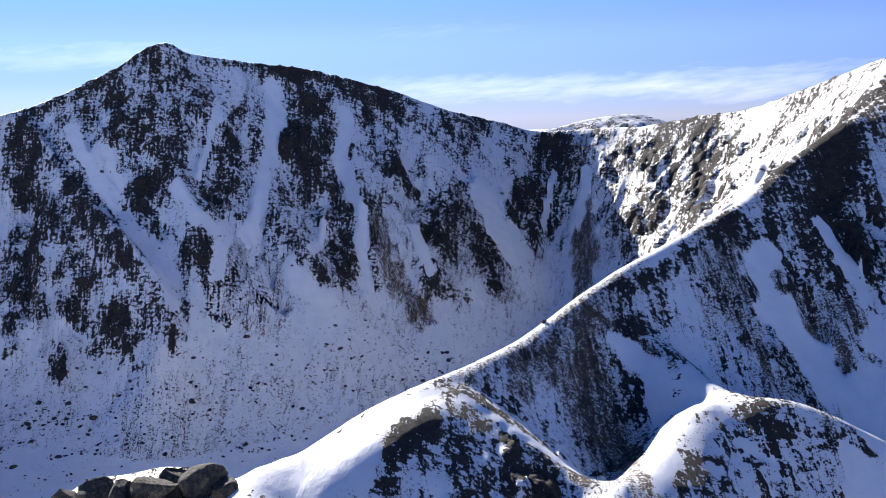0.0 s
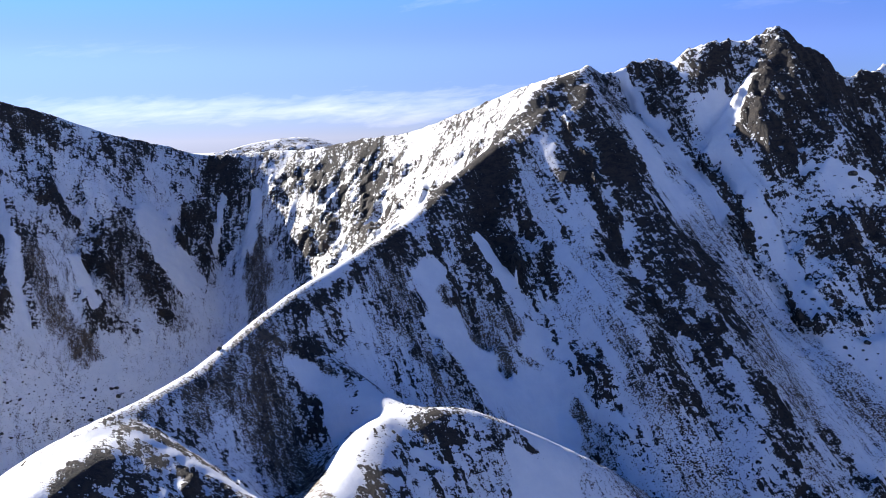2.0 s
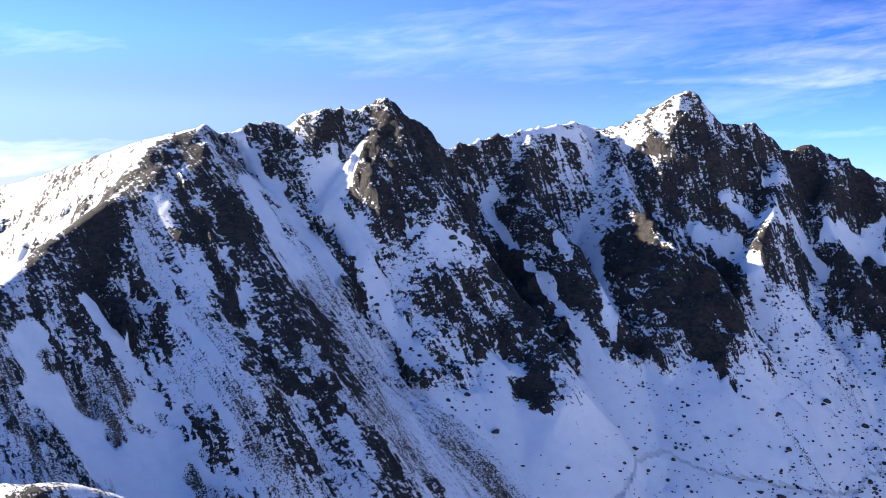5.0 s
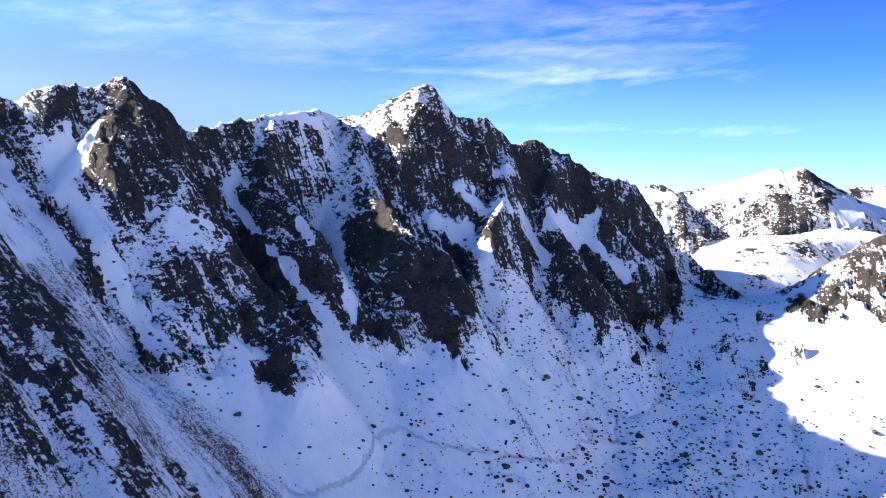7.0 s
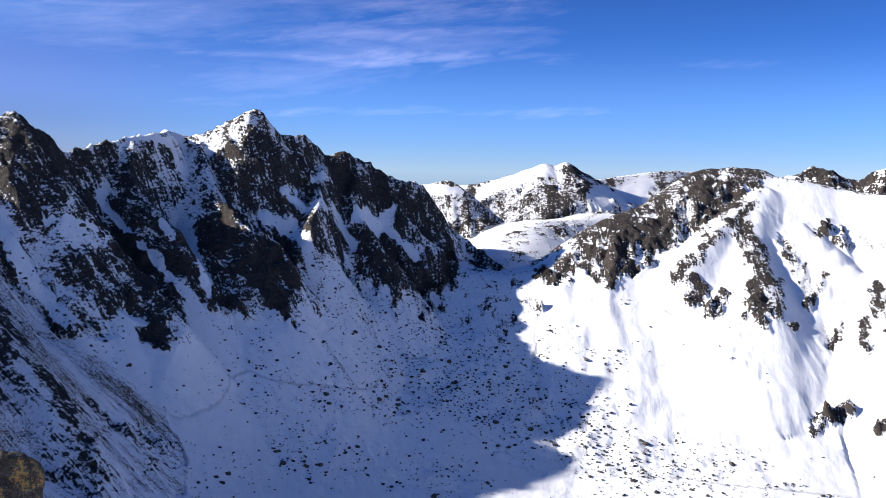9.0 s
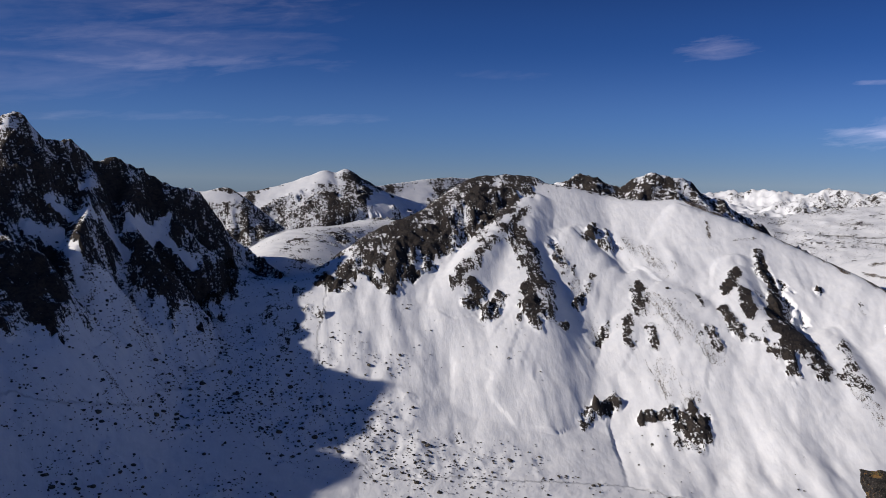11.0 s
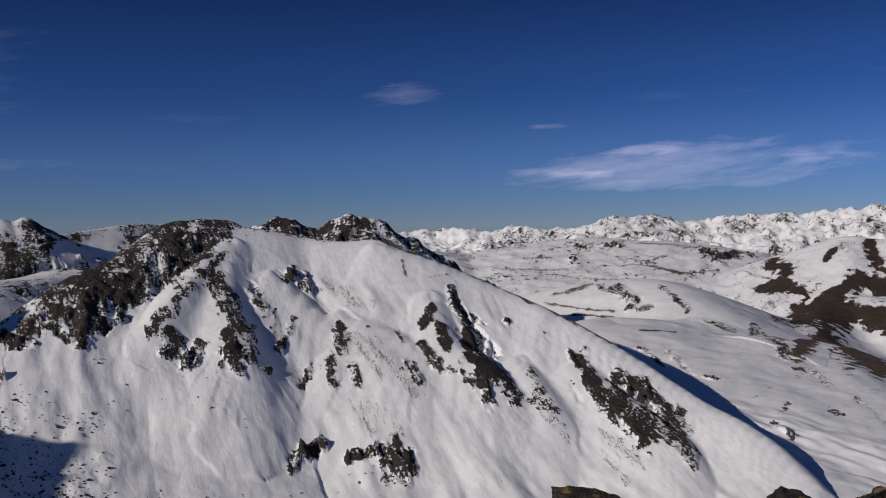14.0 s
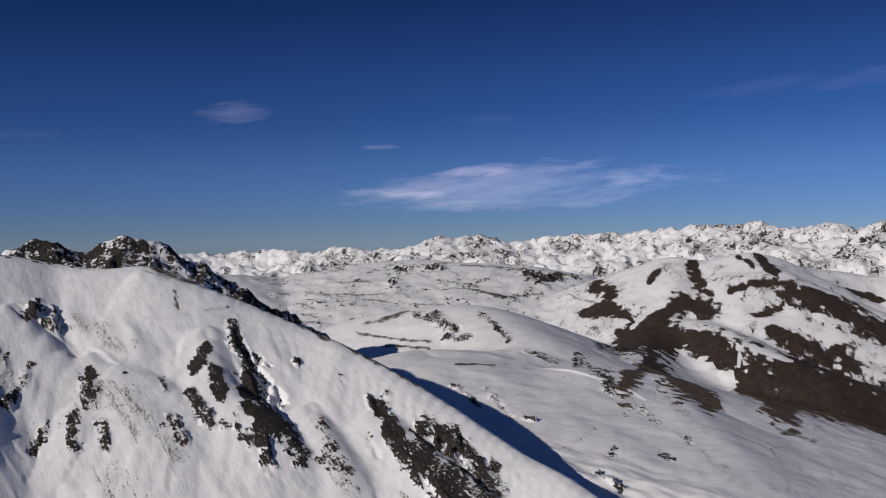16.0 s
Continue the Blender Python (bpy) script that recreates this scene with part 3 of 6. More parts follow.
def land(x, y):
    """Height of the smooth land at each place, and which ridge rules there: its number, the way along it, the way down from it, and the side."""
    h = floor_height(x, y)
    best = np.full(x.shape, -1e9)
    rule, along, down, side = (np.zeros(x.shape) for _ in range(4))
    rule -= 1
    lo, hi = np.array([x.min(), y.min()]), np.array([x.max(), y.max()])
    for num, (group, (ml1, mr1, ml2, mr2, d1), p, main) in enumerate(RIDGES):
        reach = min((p[:, 2].max() + 48) / min(ml2, mr2), 260)
        if (p[:, 0].min() > hi[0] + reach or p[:, 0].max() < lo[0] - reach or p[:, 1].min() > hi[1] + reach or p[:, 1].max() < lo[1] - reach):
            continue
        a, b = p[:-1], p[1:]
        ab = b - a
        length = np.hypot(ab[:, 0], ab[:, 1])
        start = np.concatenate([[0], np.cumsum(length)[:-1]])
        rx, ry = x[:, None] - a[None, :, 0], y[:, None] - a[None, :, 1]
        # the foot of the fall line lies uphill of the nearest point of a sloping crest
        climb = ab[:, 2] / length
        lean = climb / np.sqrt(np.maximum((0.25 * (ml1 + mr1 + ml2 + mr2)) ** 2 - climb ** 2, 0.08))
        perp = (ry * ab[:, 0] - rx * ab[:, 1]) / length
        u = np.clip((rx * ab[:, 0] + ry * ab[:, 1]) / length ** 2 + np.abs(perp) * lean / length, 0, 1)
        d2 = (rx - u * ab[:, 0]) ** 2 + (ry - u * ab[:, 1]) ** 2
        i = np.arange(len(x))
        d = np.sqrt(d2)
        w = 0.5 + 0.5 * np.clip(perp / (0.7 * d + 0.8), -1, 1)
        round_off = ROUND.get(group, 0.5)
        d = np.sqrt(d2 + round_off ** 2) - round_off
        m1, m2 = mr1 + (ml1 - mr1) * w, mr2 + (ml2 - mr2) * w
        before = -((x - p[0, 0]) * ab[0, 0] + (y - p[0, 1]) * ab[0, 1]) / length[0]
        after = ((x - p[-1, 0]) * ab[-1, 0] + (y - p[-1, 1]) * ab[-1, 1]) / length[-1]
        high = a[:, 2] + u * ab[:, 2] - m2 * d - (m1 - m2) * d1 * d / (d + 0.8 * d1)
        high[:, 0] -= np.where(u[:, 0] <= 0, 0.9 * np.maximum(before, 0), 0)
        high[:, -1] -= np.where(u[:, -1] >= 1, 0.9 * np.maximum(after, 0), 0)
        k = high.argmax(1)
        close = d2.argmin(1) if group == "near" else k
        path_along = start[close] + u[i, close] * length[close]
        u, d, left, hi_here = u[i, k], d[i, k], np.sign(perp[i, k]), high[i, k]
        hi_here = hi_here + ROUGH.get(group, 1.5) * ramp(d, 1.5, 14) * (perlin(x / 9 + num * 7.7, y / 9) + 0.5 * perlin(x / 4 + num * 3.3, y / 4, 9))
        won = hi_here > best
        best = np.where(won, hi_here, best)
        rule = np.where(won, num, rule)
        along = np.where(won, path_along, along)
        down = np.where(won, d, down)
        side = np.where(won, left if main else -1.0, side)
        h = soft_max(h, hi_here, 1.0 + SOFT.get(group, 1.5) * ramp(d, 2, 12)) if group not in ("plateau", "plain", "hump") else soft_max(h, hi_here, 3.0)
    floor = floor_height(x, y)
    h = np.maximum(h, soft_max(best, floor, 12.0))
    rule = np.where(best < floor - 2.5, -1, rule)
    return h, rule, along, down, side


GROUP_OF = np.array([GROUPS.index(r[0]) for r in RIDGES] + [0])
# bare rock, grass and scree of each group: on the sunny side, on the other, and how far down from the crest the rock reaches
ROCKY = {"floor": (0.0, 0.0, 30), "cirque": (0.3, 0.45, 200), "near": (0.04, 0.3, 70), "dark": (0.46, 0.53, 200), "plateau": (0.12, 0.2, 30), "back": (0.02, 0.5, 40), "snow": (0.07, 0.07, 60), "horn": (0.5, 0.58, 60), "hump": (0.06, 0.04, 60), "plain": (0.12, 0.18, 90), "brown": (0.12, 0.12, 60), "range": (0.2, 0.3, 90), "home": (0.15, 0.15, 60), "blue": (0.42, 0.42, 60)}
GRASSY = {"floor": (0.0, 0.0), "cirque": (0.05, 0.25), "near": (0.02, 0.32), "dark": (0.0, 0.02), "plateau": (0.05, 0.05), "back": (0.0, 0.0), "snow": (0.03, 0.02), "horn": (0.0, 0.0), "hump": (0.06, 0.02), "plain": (0.2, 0.2), "brown": (0.18, 0.18), "range": (0.0, 0.05), "home": (0.1, 0.1), "blue": (0.0, 0.0)}
SCREE = {"floor": 0.14, "cirque": 0.22, "near": 0.06, "dark": 0.2, "plateau": 0.15, "back": 0.1, "snow": 0.06, "horn": 0.0, "hump": 0.1, "plain": 0.28, "brown": 0.22, "range": 0.0, "home": 0.2, "blue": 0.0}


def patch(px, py, ux, uy, vx, vy, rock, grass, scree):
    """A patch round (px, py) with the half axes u and v: more (+) or less (-) bare rock, grass and scree than around it."""
    PATCHES.append((px, py, np.linalg.inv(np.array([[ux, vx], [uy, vy]])), 1.8 * max(math.hypot(ux, uy), math.hypot(vx, vy)), rock, grass, scree))


def streak(px, py, ux, uy, vx, vy, slim, rock=None, grass=None, scree=None, lift=0.0):
    """A rib or gully with the half length u and the half width v, slim times as long as wide: the cover it has, and how proud it stands."""
    STREAKS.append((px, py, np.linalg.inv(np.array([[ux, vx], [uy, vy]])), 1.5 * (math.hypot(ux, uy) * (1 + 1 / slim) + math.hypot(vx, vy)), slim, rock, grass, scree, lift))


PATCHES, STREAKS = [], []
patch(-39.0, 136.1, 2.2, 0.9, 10.3, -12.1, -0.26, -0.10, 0.00)
patch(-24.8, 150.4, 1.9, 1.0, -0.5, -16.1, -0.22, 0.00, 0.00)
patch(-9.2, 162.7, 2.2, 3.9, 3.2, -12.0, -0.22, 0.00, 0.00)
patch(8.5, 181.6, 3.0, 2.8, -0.7, -11.8, -0.22, 0.00, 0.00)
patch(10.1, 169.3, 3.5, 5.1, 2.6, -9.0, -0.26, 0.00, 0.00)
patch(24.8, 171.3, 1.6, -3.4, -3.3, -11.1, -0.30, 0.00, 0.00)
patch(-11.1, 133.0, 15.9, 8.6, -0.1, -4.8, -0.26, -0.10, 0.00)
patch(4.2, 163.1, 7.4, 6.6, 0.9, -8.1, -0.04, 0.30, 0.00)
patch(22.5, 163.5, 1.5, -3.1, -6.8, -41.6, -0.08, 0.40, 0.00)
patch(-25.1, 119.1, 13.0, 11.0, 1.0, -2.3, 0.00, 0.05, 0.42)
patch(-42.0, 114.9, 10.4, 1.3, 1.1, -2.1, 0.00, 0.05, 0.42)
patch(-31.1, 110.4, 11.9, 3.2, 0.8, -2.6, 0.00, 0.08, 0.15)
patch(-6.9, 139.2, 13.4, -5.9, -0.3, -4.0, 0.00, 0.05, 0.30)
patch(26.8, 60.0, -3.5, -12.7, -6.5, -11.5, -0.45, -0.70, 0.00)
patch(-13.8, 157.5, 2.1, -8.8, -1.0, 0.4, -0.30, -0.10, 0.00)
patch(79.4, 59.2, 12.9, -12.8, -3.2, -1.8, -0.34, 0.00, 0.00)
patch(57.4, 65.8, 6.8, -6.1, -4.5, -3.1, -0.30, 0.00, 0.00)
patch(102.5, 52.0, 9.0, -6.5, -5.0, -1.8, -0.08, 0.02, 0.36)
patch(94.5, 57.7, 7.4, -3.9, -4.7, -1.7, -0.08, 0.02, 0.22)
patch(97.3, 46.0, 8.8, -8.8, -5.0, -1.7, 0.00, 0.00, 0.30)
patch(102.8, 39.7, 4.1, -18.6, -7.6, -1.7, -0.15, 0.03, 0.30)
patch(101.4, 26.1, 2.9, -13.4, -5.7, -1.3, 0.00, 0.03, 0.35)
patch(79.4, 53.9, 7.1, -11.2, -5.5, -2.2, -0.30, 0.00, 0.05)
patch(99.8, 52.4, 7.0, -10.2, -7.2, -2.1, -0.22, 0.00, 0.00)
patch(96.5, 13.9, 3.5, -19.7, -5.9, -1.3, 0.08, 0.05, 0.35)
patch(109.7, 26.7, -1.4, -8.1, -3.5, -0.1, 0.00, 0.03, 0.20)
patch(96.3, 6.0, 1.1, -15.2, -5.2, -0.8, 0.00, 0.00, 0.15)
streak(149.5, 15.6, -4.4, 1.8, 2.51, 2.84, 1.2, rock=0.81, lift=0.20)
streak(141.7, 18.9, -3.4, 1.5, 2.28, 2.54, 1.0, rock=0.81, lift=0.20)
streak(154.8, 9.6, -4.0, 1.5, 3.18, 2.80, 0.9, rock=0.77, lift=0.16)
streak(147.5, 12.6, -3.3, 1.5, 3.54, 2.86, 0.9, rock=0.77, lift=0.16)
streak(134.0, 27.0, -2.3, 2.1, 3.50, 2.54, 0.9, rock=0.81, lift=0.20)
streak(134.3, 23.8, -5.6, 0.5, 0.79, 2.41, 1.8, rock=0.79, lift=0.20)
streak(141.1, 8.9, -4.5, 1.7, 0.64, 0.85, 3.4, rock=0.67)
streak(133.3, 11.9, -3.4, 1.3, 0.79, 0.95, 3.0, rock=0.67)
streak(145.9, 7.1, -6.0, 2.1, 0.56, 0.74, 4.7, rock=0.63)
streak(133.1, 19.2, -2.0, 1.0, 0.58, 0.54, 2.4, rock=0.50)
streak(131.9, 13.6, -1.9, 0.6, 0.76, 0.76, 2.4, rock=0.50)
streak(139.9, 3.3, -3.8, -2.0, -2.29, 1.34, 1.5, rock=0.77, lift=0.24)
streak(131.1, 0.3, -4.1, 0.2, 0.37, 1.55, 1.9, rock=0.75, lift=0.24)
streak(125.7, -0.4, -1.3, -0.8, -0.95, 1.17, 0.9, rock=0.75, lift=0.24)
streak(126.5, -0.6, -1.5, -0.7, -1.14, 1.77, 0.7, rock=0.79, lift=0.20)
streak(127.7, 9.7, -1.5, 0.4, 0.25, 1.24, 1.0, rock=0.71, lift=0.20)
streak(127.1, 6.1, -1.8, 0.6, 0.99, 1.33, 1.2, rock=0.71, lift=0.20)
streak(129.1, 9.7, -0.7, -1.1, -1.24, 0.65, 1.3, rock=0.66, lift=0.16)
streak(143.3, -2.3, -2.7, -1.3, -1.13, 1.09, 1.7, rock=0.50, lift=0.12)
streak(130.5, -2.6, -3.1, -0.7, -1.25, 0.82, 2.2, rock=0.66, lift=0.16)
streak(125.4, -5.2, 0.0, -0.3, -0.97, 0.24, 0.5, rock=0.73)
streak(150.4, -6.7, -1.2, 0.4, 0.87, 0.84, 0.7, rock=0.71, lift=0.16)
streak(150.7, -9.6, -1.5, -0.5, -0.86, 0.98, 1.1, rock=0.50)
streak(135.7, -7.5, -3.5, 0.7, 0.23, 0.69, 3.6, rock=0.50)
streak(135.2, -16.3, -2.2, -0.3, -0.09, 1.54, 0.9, rock=0.66, lift=0.24)
streak(128.0, -15.2, -2.4, -0.3, -0.04, 0.95, 1.9, rock=0.69, lift=0.24)
streak(128.4, -11.5, -2.1, 0.6, 0.30, 0.65, 2.5, rock=0.63)
streak(127.1, -19.1, -1.9, -0.6, -0.25, 0.75, 1.8, rock=0.63, lift=0.20)
streak(126.5, -28.1, -1.8, -0.9, -0.95, 0.78, 1.8, rock=0.71, lift=0.28)
streak(131.0, -31.0, -1.9, -1.0, -1.12, 1.09, 1.2, rock=0.73, lift=0.32)
streak(135.5, -26.4, -0.4, -0.3, -1.12, 0.33, 0.6, rock=0.66)
streak(140.3, -31.4, -2.2, 0.9, 0.91, 0.86, 1.9, rock=0.77, lift=0.20)
streak(134.6, -33.7, -2.1, -0.4, -0.72, 1.07, 1.3, rock=0.81, lift=0.24)
streak(145.6, -36.4, -2.5, -0.5, -0.71, 1.00, 1.8, rock=0.71, lift=0.20)
streak(140.9, -37.8, -1.6, -0.2, -0.34, 0.72, 1.7, rock=0.66)
streak(130.7, -39.4, -5.6, -0.9, -3.62, 2.37, 1.3, rock=0.83, lift=0.40)
streak(123.9, -43.3, -2.3, -0.9, -1.66, 1.07, 2.1, rock=0.79, lift=0.32)
streak(127.0, -34.3, -0.5, -0.3, -0.41, 0.45, 0.8, rock=0.71)
streak(123.8, -36.7, -0.2, -0.4, -0.52, 0.13, 1.0, rock=0.71)
streak(124.1, -47.7, -3.4, -0.1, -0.61, 1.32, 1.7, rock=0.63, lift=0.16)
streak(119.5, -49.6, -1.1, -0.3, -0.85, 0.88, 1.1, rock=0.63)
streak(120.0, -47.6, -1.1, -1.5, -0.60, 0.30, 3.2, rock=0.73)
streak(141.0, -45.2, -0.2, -0.1, -0.53, 0.41, 0.4, rock=0.73)
streak(127.8, -56.1, -2.4, -0.7, -1.61, 1.38, 1.3, rock=0.73, lift=0.24)
streak(122.9, -57.2, -2.5, -0.4, -0.74, 1.35, 1.4, rock=0.73, lift=0.24)
streak(118.6, -60.5, -1.4, -1.1, -3.30, 1.86, 0.7, rock=0.83, lift=0.32)
streak(115.4, -62.3, -1.8, -0.8, -2.93, 2.20, 0.8, rock=0.83, lift=0.32)
streak(124.7, -62.9, -1.3, -1.8, -1.60, 0.89, 1.6, rock=0.71, lift=0.24)
streak(120.0, -65.8, -3.3, -1.1, -0.96, 1.27, 2.4, rock=0.71, lift=0.24)
streak(112.2, -67.5, -3.4, -0.1, -1.93, 2.06, 1.3, rock=0.68, lift=0.20)
streak(114.3, -12.8, -1.1, 1.4, 1.06, 0.63, 1.5, rock=0.75, lift=0.36)
streak(112.2, -10.9, -1.0, 0.5, 0.50, 0.88, 0.8, rock=0.75, lift=0.36)
streak(112.9, -20.6, 0.2, -2.1, -0.86, -0.17, 2.6, rock=0.71, lift=0.24)
streak(111.4, -25.4, -1.3, -0.9, -1.24, 1.55, 0.7, rock=0.85, lift=0.40)
streak(108.0, -25.4, -0.5, -1.2, -1.12, 0.32, 1.3, rock=0.40)
streak(139.1, -5.0, -2.1, 0.0, -0.01, 0.43, 3.4, rock=0.45)
streak(136.3, -51.3, -0.7, -0.3, -0.53, 0.47, 1.2, rock=0.45)
streak(123.2, -53.7, -1.7, -0.3, -0.15, 0.48, 2.8, rock=0.48)
streak(153.3, -27.6, -1.6, -0.3, -0.21, 0.45, 2.5, grass=0.50)
streak(151.6, -33.9, 0.6, -1.7, -0.42, -0.02, 5.4, grass=0.50)
# next ten: thin grass, raised to paint soft shade into the white face too
streak(147.3, -17.0, -3.5, -4.1, -1.94, 0.76, 2.5, grass=0.30)
streak(132.4, -20.3, -3.1, -2.8, -2.54, 1.25, 1.4, grass=0.34)
streak(117.3, -22.6, -3.5, -2.1, -1.17, 1.72, 1.7, grass=0.32)
streak(128.3, -9.4, -2.0, -1.1, -1.19, 1.14, 1.5, grass=0.28)
streak(138.3, -37.3, -0.8, -1.8, -1.65, 0.64, 1.9, grass=0.28)
streak(116.3, -49.3, -2.3, -1.2, -0.77, 0.94, 2.5, grass=0.34)
streak(111.1, -58.1, -3.6, -1.9, -0.78, 0.93, 3.1, grass=0.36)
streak(125.9, -26.6, -3.4, -2.6, -1.06, 0.77, 3.5, grass=0.30)
streak(108.2, -56.3, -2.8, -0.9, -0.43, 0.68, 3.2, grass=0.32)
streak(139.7, -4.6, -4.9, -2.4, -0.99, 0.96, 3.7, grass=0.30)
streak(115.0, -64.3, -2.6, -1.9, -2.65, 1.77, 1.7, rock=0.62, lift=0.24)
streak(133.3, -91.7, -1.6, 1.1, 0.88, 0.22, 1.3, rock=0.55)
streak(123.3, -87.0, -2.8, -0.5, -1.23, 0.94, 2.7, rock=0.62, lift=0.20)
streak(131.6, -99.8, -1.1, -0.6, -1.54, 1.00, 1.7, rock=0.56)
streak(137.7, -106.8, -1.3, -0.3, -1.26, 0.91, 1.8, rock=0.52)
streak(152.7, -106.2, -5.0, 0.6, -1.26, 1.01, 3.5, rock=0.42)
streak(163.8, -104.6, -1.3, -1.2, -0.84, 0.44, 5.3, rock=0.52)
streak(162.6, -86.3, -0.7, -0.3, -0.96, 0.42, 1.7, rock=0.50)
streak(150.0, -84.0, -0.5, -0.7, -0.97, 0.36, 2.3, rock=0.50)
streak(219.7, -97.8, -9.3, -0.8, -1.49, 1.01, 5.4, rock=0.50)
streak(197.2, -102.1, -4.6, -2.3, -2.13, 0.94, 6.4, rock=0.45)
streak(183.1, -108.2, -12.2, 1.0, -9.43, 4.11, 4.7, rock=0.50)
streak(221.2, -127.6, 1.3, -3.8, -13.36, 5.73, 3.6, rock=0.52)
streak(227.8, -88.0, -5.1, -1.1, -2.80, 1.48, 1.7, rock=0.55, lift=0.20)
streak(233.2, -85.5, -6.8, -2.4, -2.79, 1.02, 3.3, rock=0.52)
streak(218.0, -88.6, -1.2, -2.4, -2.09, 0.42, 2.7, rock=0.52)
streak(357.0, -108.1, -1.1, -8.5, -4.44, 0.84, 9.4, rock=0.50)
streak(345.8, -98.7, 6.3, -4.5, -2.90, 0.14, 5.0, rock=0.48)
streak(327.2, -143.4, -3.0, -2.6, -5.22, 2.01, 2.9, rock=0.60)
streak(325.1, -150.2, 3.2, -7.0, -6.21, 2.03, 3.3, rock=0.66)
streak(159.6, -81.4, -6.9, -0.3, -0.82, 0.60, 6.4, rock=0.50)
streak(164.5, -76.9, -6.1, -1.0, -0.85, 0.54, 6.4, rock=0.50)
streak(183.6, -83.9, -0.0, -4.0, -1.33, 0.36, 14.0, grass=0.66)
streak(154.9, -113.3, -12.4, 1.2, -2.74, 2.02, 5.8, grass=0.22)
streak(125.9, -106.3, -8.8, 0.7, -1.49, 1.35, 6.6, grass=0.20)
streak(137.0, -86.0, 0.9, -1.7, -0.33, 0.08, 10.5, grass=0.50)
streak(141.4, -90.8, 3.5, -3.1, -0.31, 0.03, 15.7, grass=0.50)
streak(149.9, -134.2, -1.6, -1.6, -1.98, 1.44, 4.5, grass=0.60)
streak(233.9, -72.0, -5.5, -3.8, -0.91, 0.21, 11.5, grass=0.66)
streak(224.3, -79.3, -4.0, -3.4, -0.84, 0.20, 10.4, grass=0.66)
streak(243.4, -74.3, -0.8, -4.2, -1.94, 0.19, 7.7, grass=0.55)
streak(244.0, -80.4, 1.4, -1.9, -2.35, 0.20, 3.0, grass=0.55)
streak(222.0, -77.3, -4.9, -4.4, -0.88, 0.19, 16.0, grass=0.66)
streak(316.2, -93.5, -9.8, -11.3, -0.85, 0.19, 35.1, grass=0.50)
streak(315.1, -121.1, -8.6, -4.4, -1.55, 0.57, 12.0, grass=0.60)
streak(307.0, -132.4, 0.5, -6.9, -1.85, 0.51, 11.8, grass=0.60)
streak(329.0, -116.9, -5.4, -5.7, -1.28, 0.36, 17.6, grass=0.50)
streak(334.6, -79.5, -6.5, -10.7, -1.16, 0.16, 30.0, grass=0.50)
streak(349.0, -82.6, -2.4, -4.7, -1.87, 0.24, 8.3, grass=0.50)
streak(254.8, -118.4, 18.8, -16.5, -0.77, 0.29, 32.7, grass=0.45)
streak(164.9, -135.4, -4.8, -3.1, -3.44, 2.31, 7.6, grass=0.36)
streak(156.6, -142.1, -3.5, -3.6, -2.87, 2.15, 7.6, grass=0.36)
streak(345.1, -133.5, -8.4, -9.3, -1.94, 0.59, 27.6, grass=0.50)
streak(276.1, -144.2, -18.3, -1.8, -0.73, 0.46, 21.5, grass=0.50)
streak(269.0, -174.5, -5.9, 2.0, -0.96, 2.74, 1.2, grass=1.00)
streak(272.9, -162.9, 2.2, -2.7, -1.81, 0.16, 2.7, grass=1.00)
streak(282.3, -150.1, -5.9, -0.6, -6.27, 2.85, 1.5, grass=1.00)
streak(267.4, -142.6, -2.2, -3.1, -5.03, 1.56, 1.9, grass=1.00)
streak(261.9, -146.2, -3.2, -0.6, -2.59, 2.03, 1.0, grass=1.00)
streak(244.5, -145.3, 0.9, -5.3, -8.81, 2.68, 2.0, grass=1.00, lift=0.12)
streak(249.1, -156.7, 3.7, -6.0, -5.27, 0.80, 1.8, grass=1.00, lift=0.12)
streak(248.4, -164.7, -4.4, -2.0, -4.13, 3.21, 1.6, grass=1.00, lift=0.12)
streak(232.9, -142.5, 1.2, -6.0, -16.11, 6.58, 1.3, grass=1.00, lift=0.12)
streak(229.1, -152.3, -4.9, -3.8, -6.87, 3.87, 1.4, grass=1.00, lift=0.12)
streak(218.7, -155.5, -5.4, 0.6, -2.29, 4.42, 0.8, grass=1.00, lift=0.12)
streak(189.1, -120.9, 14.8, -9.1, -15.39, 6.01, 1.5, grass=1.00, lift=0.12)
streak(191.2, -127.3, -12.8, 2.7, -18.60, 9.55, 1.8, grass=1.00, lift=0.12)
streak(170.5, -124.2, -7.9, 0.3, -9.09, 5.65, 2.5, grass=1.00, lift=0.12)
streak(205.4, -153.4, -5.8, 0.3, -2.68, 4.50, 1.0, grass=1.00, lift=0.12)
streak(188.2, -149.8, -11.4, 3.2, -18.69, 12.93, 1.0, grass=1.00, lift=0.12)
streak(192.5, -164.2, -3.4, -3.4, -19.30, 14.08, 0.9, grass=1.00, lift=0.12)
streak(184.1, -169.8, -5.0, -2.1, -16.60, 14.76, 1.1, grass=1.00, lift=0.12)
streak(205.5, -168.3, 2.0, -5.7, -8.16, 5.15, 1.5, grass=1.00, lift=0.12)
streak(199.2, -174.3, -8.3, -0.3, -7.29, 6.28, 2.2, grass=1.00, lift=0.12)
streak(235.4, -178.7, 0.5, -3.7, -2.06, 0.82, 3.1, grass=1.00)
streak(238.2, -185.7, 2.3, -3.3, -1.48, 0.02, 2.4, grass=1.00)
streak(236.6, -192.2, -4.0, -3.4, -5.60, 4.74, 1.6, grass=1.00, lift=0.12)
streak(225.6, -198.4, -7.0, -2.8, -5.40, 5.67, 2.3, grass=1.00, lift=0.12)
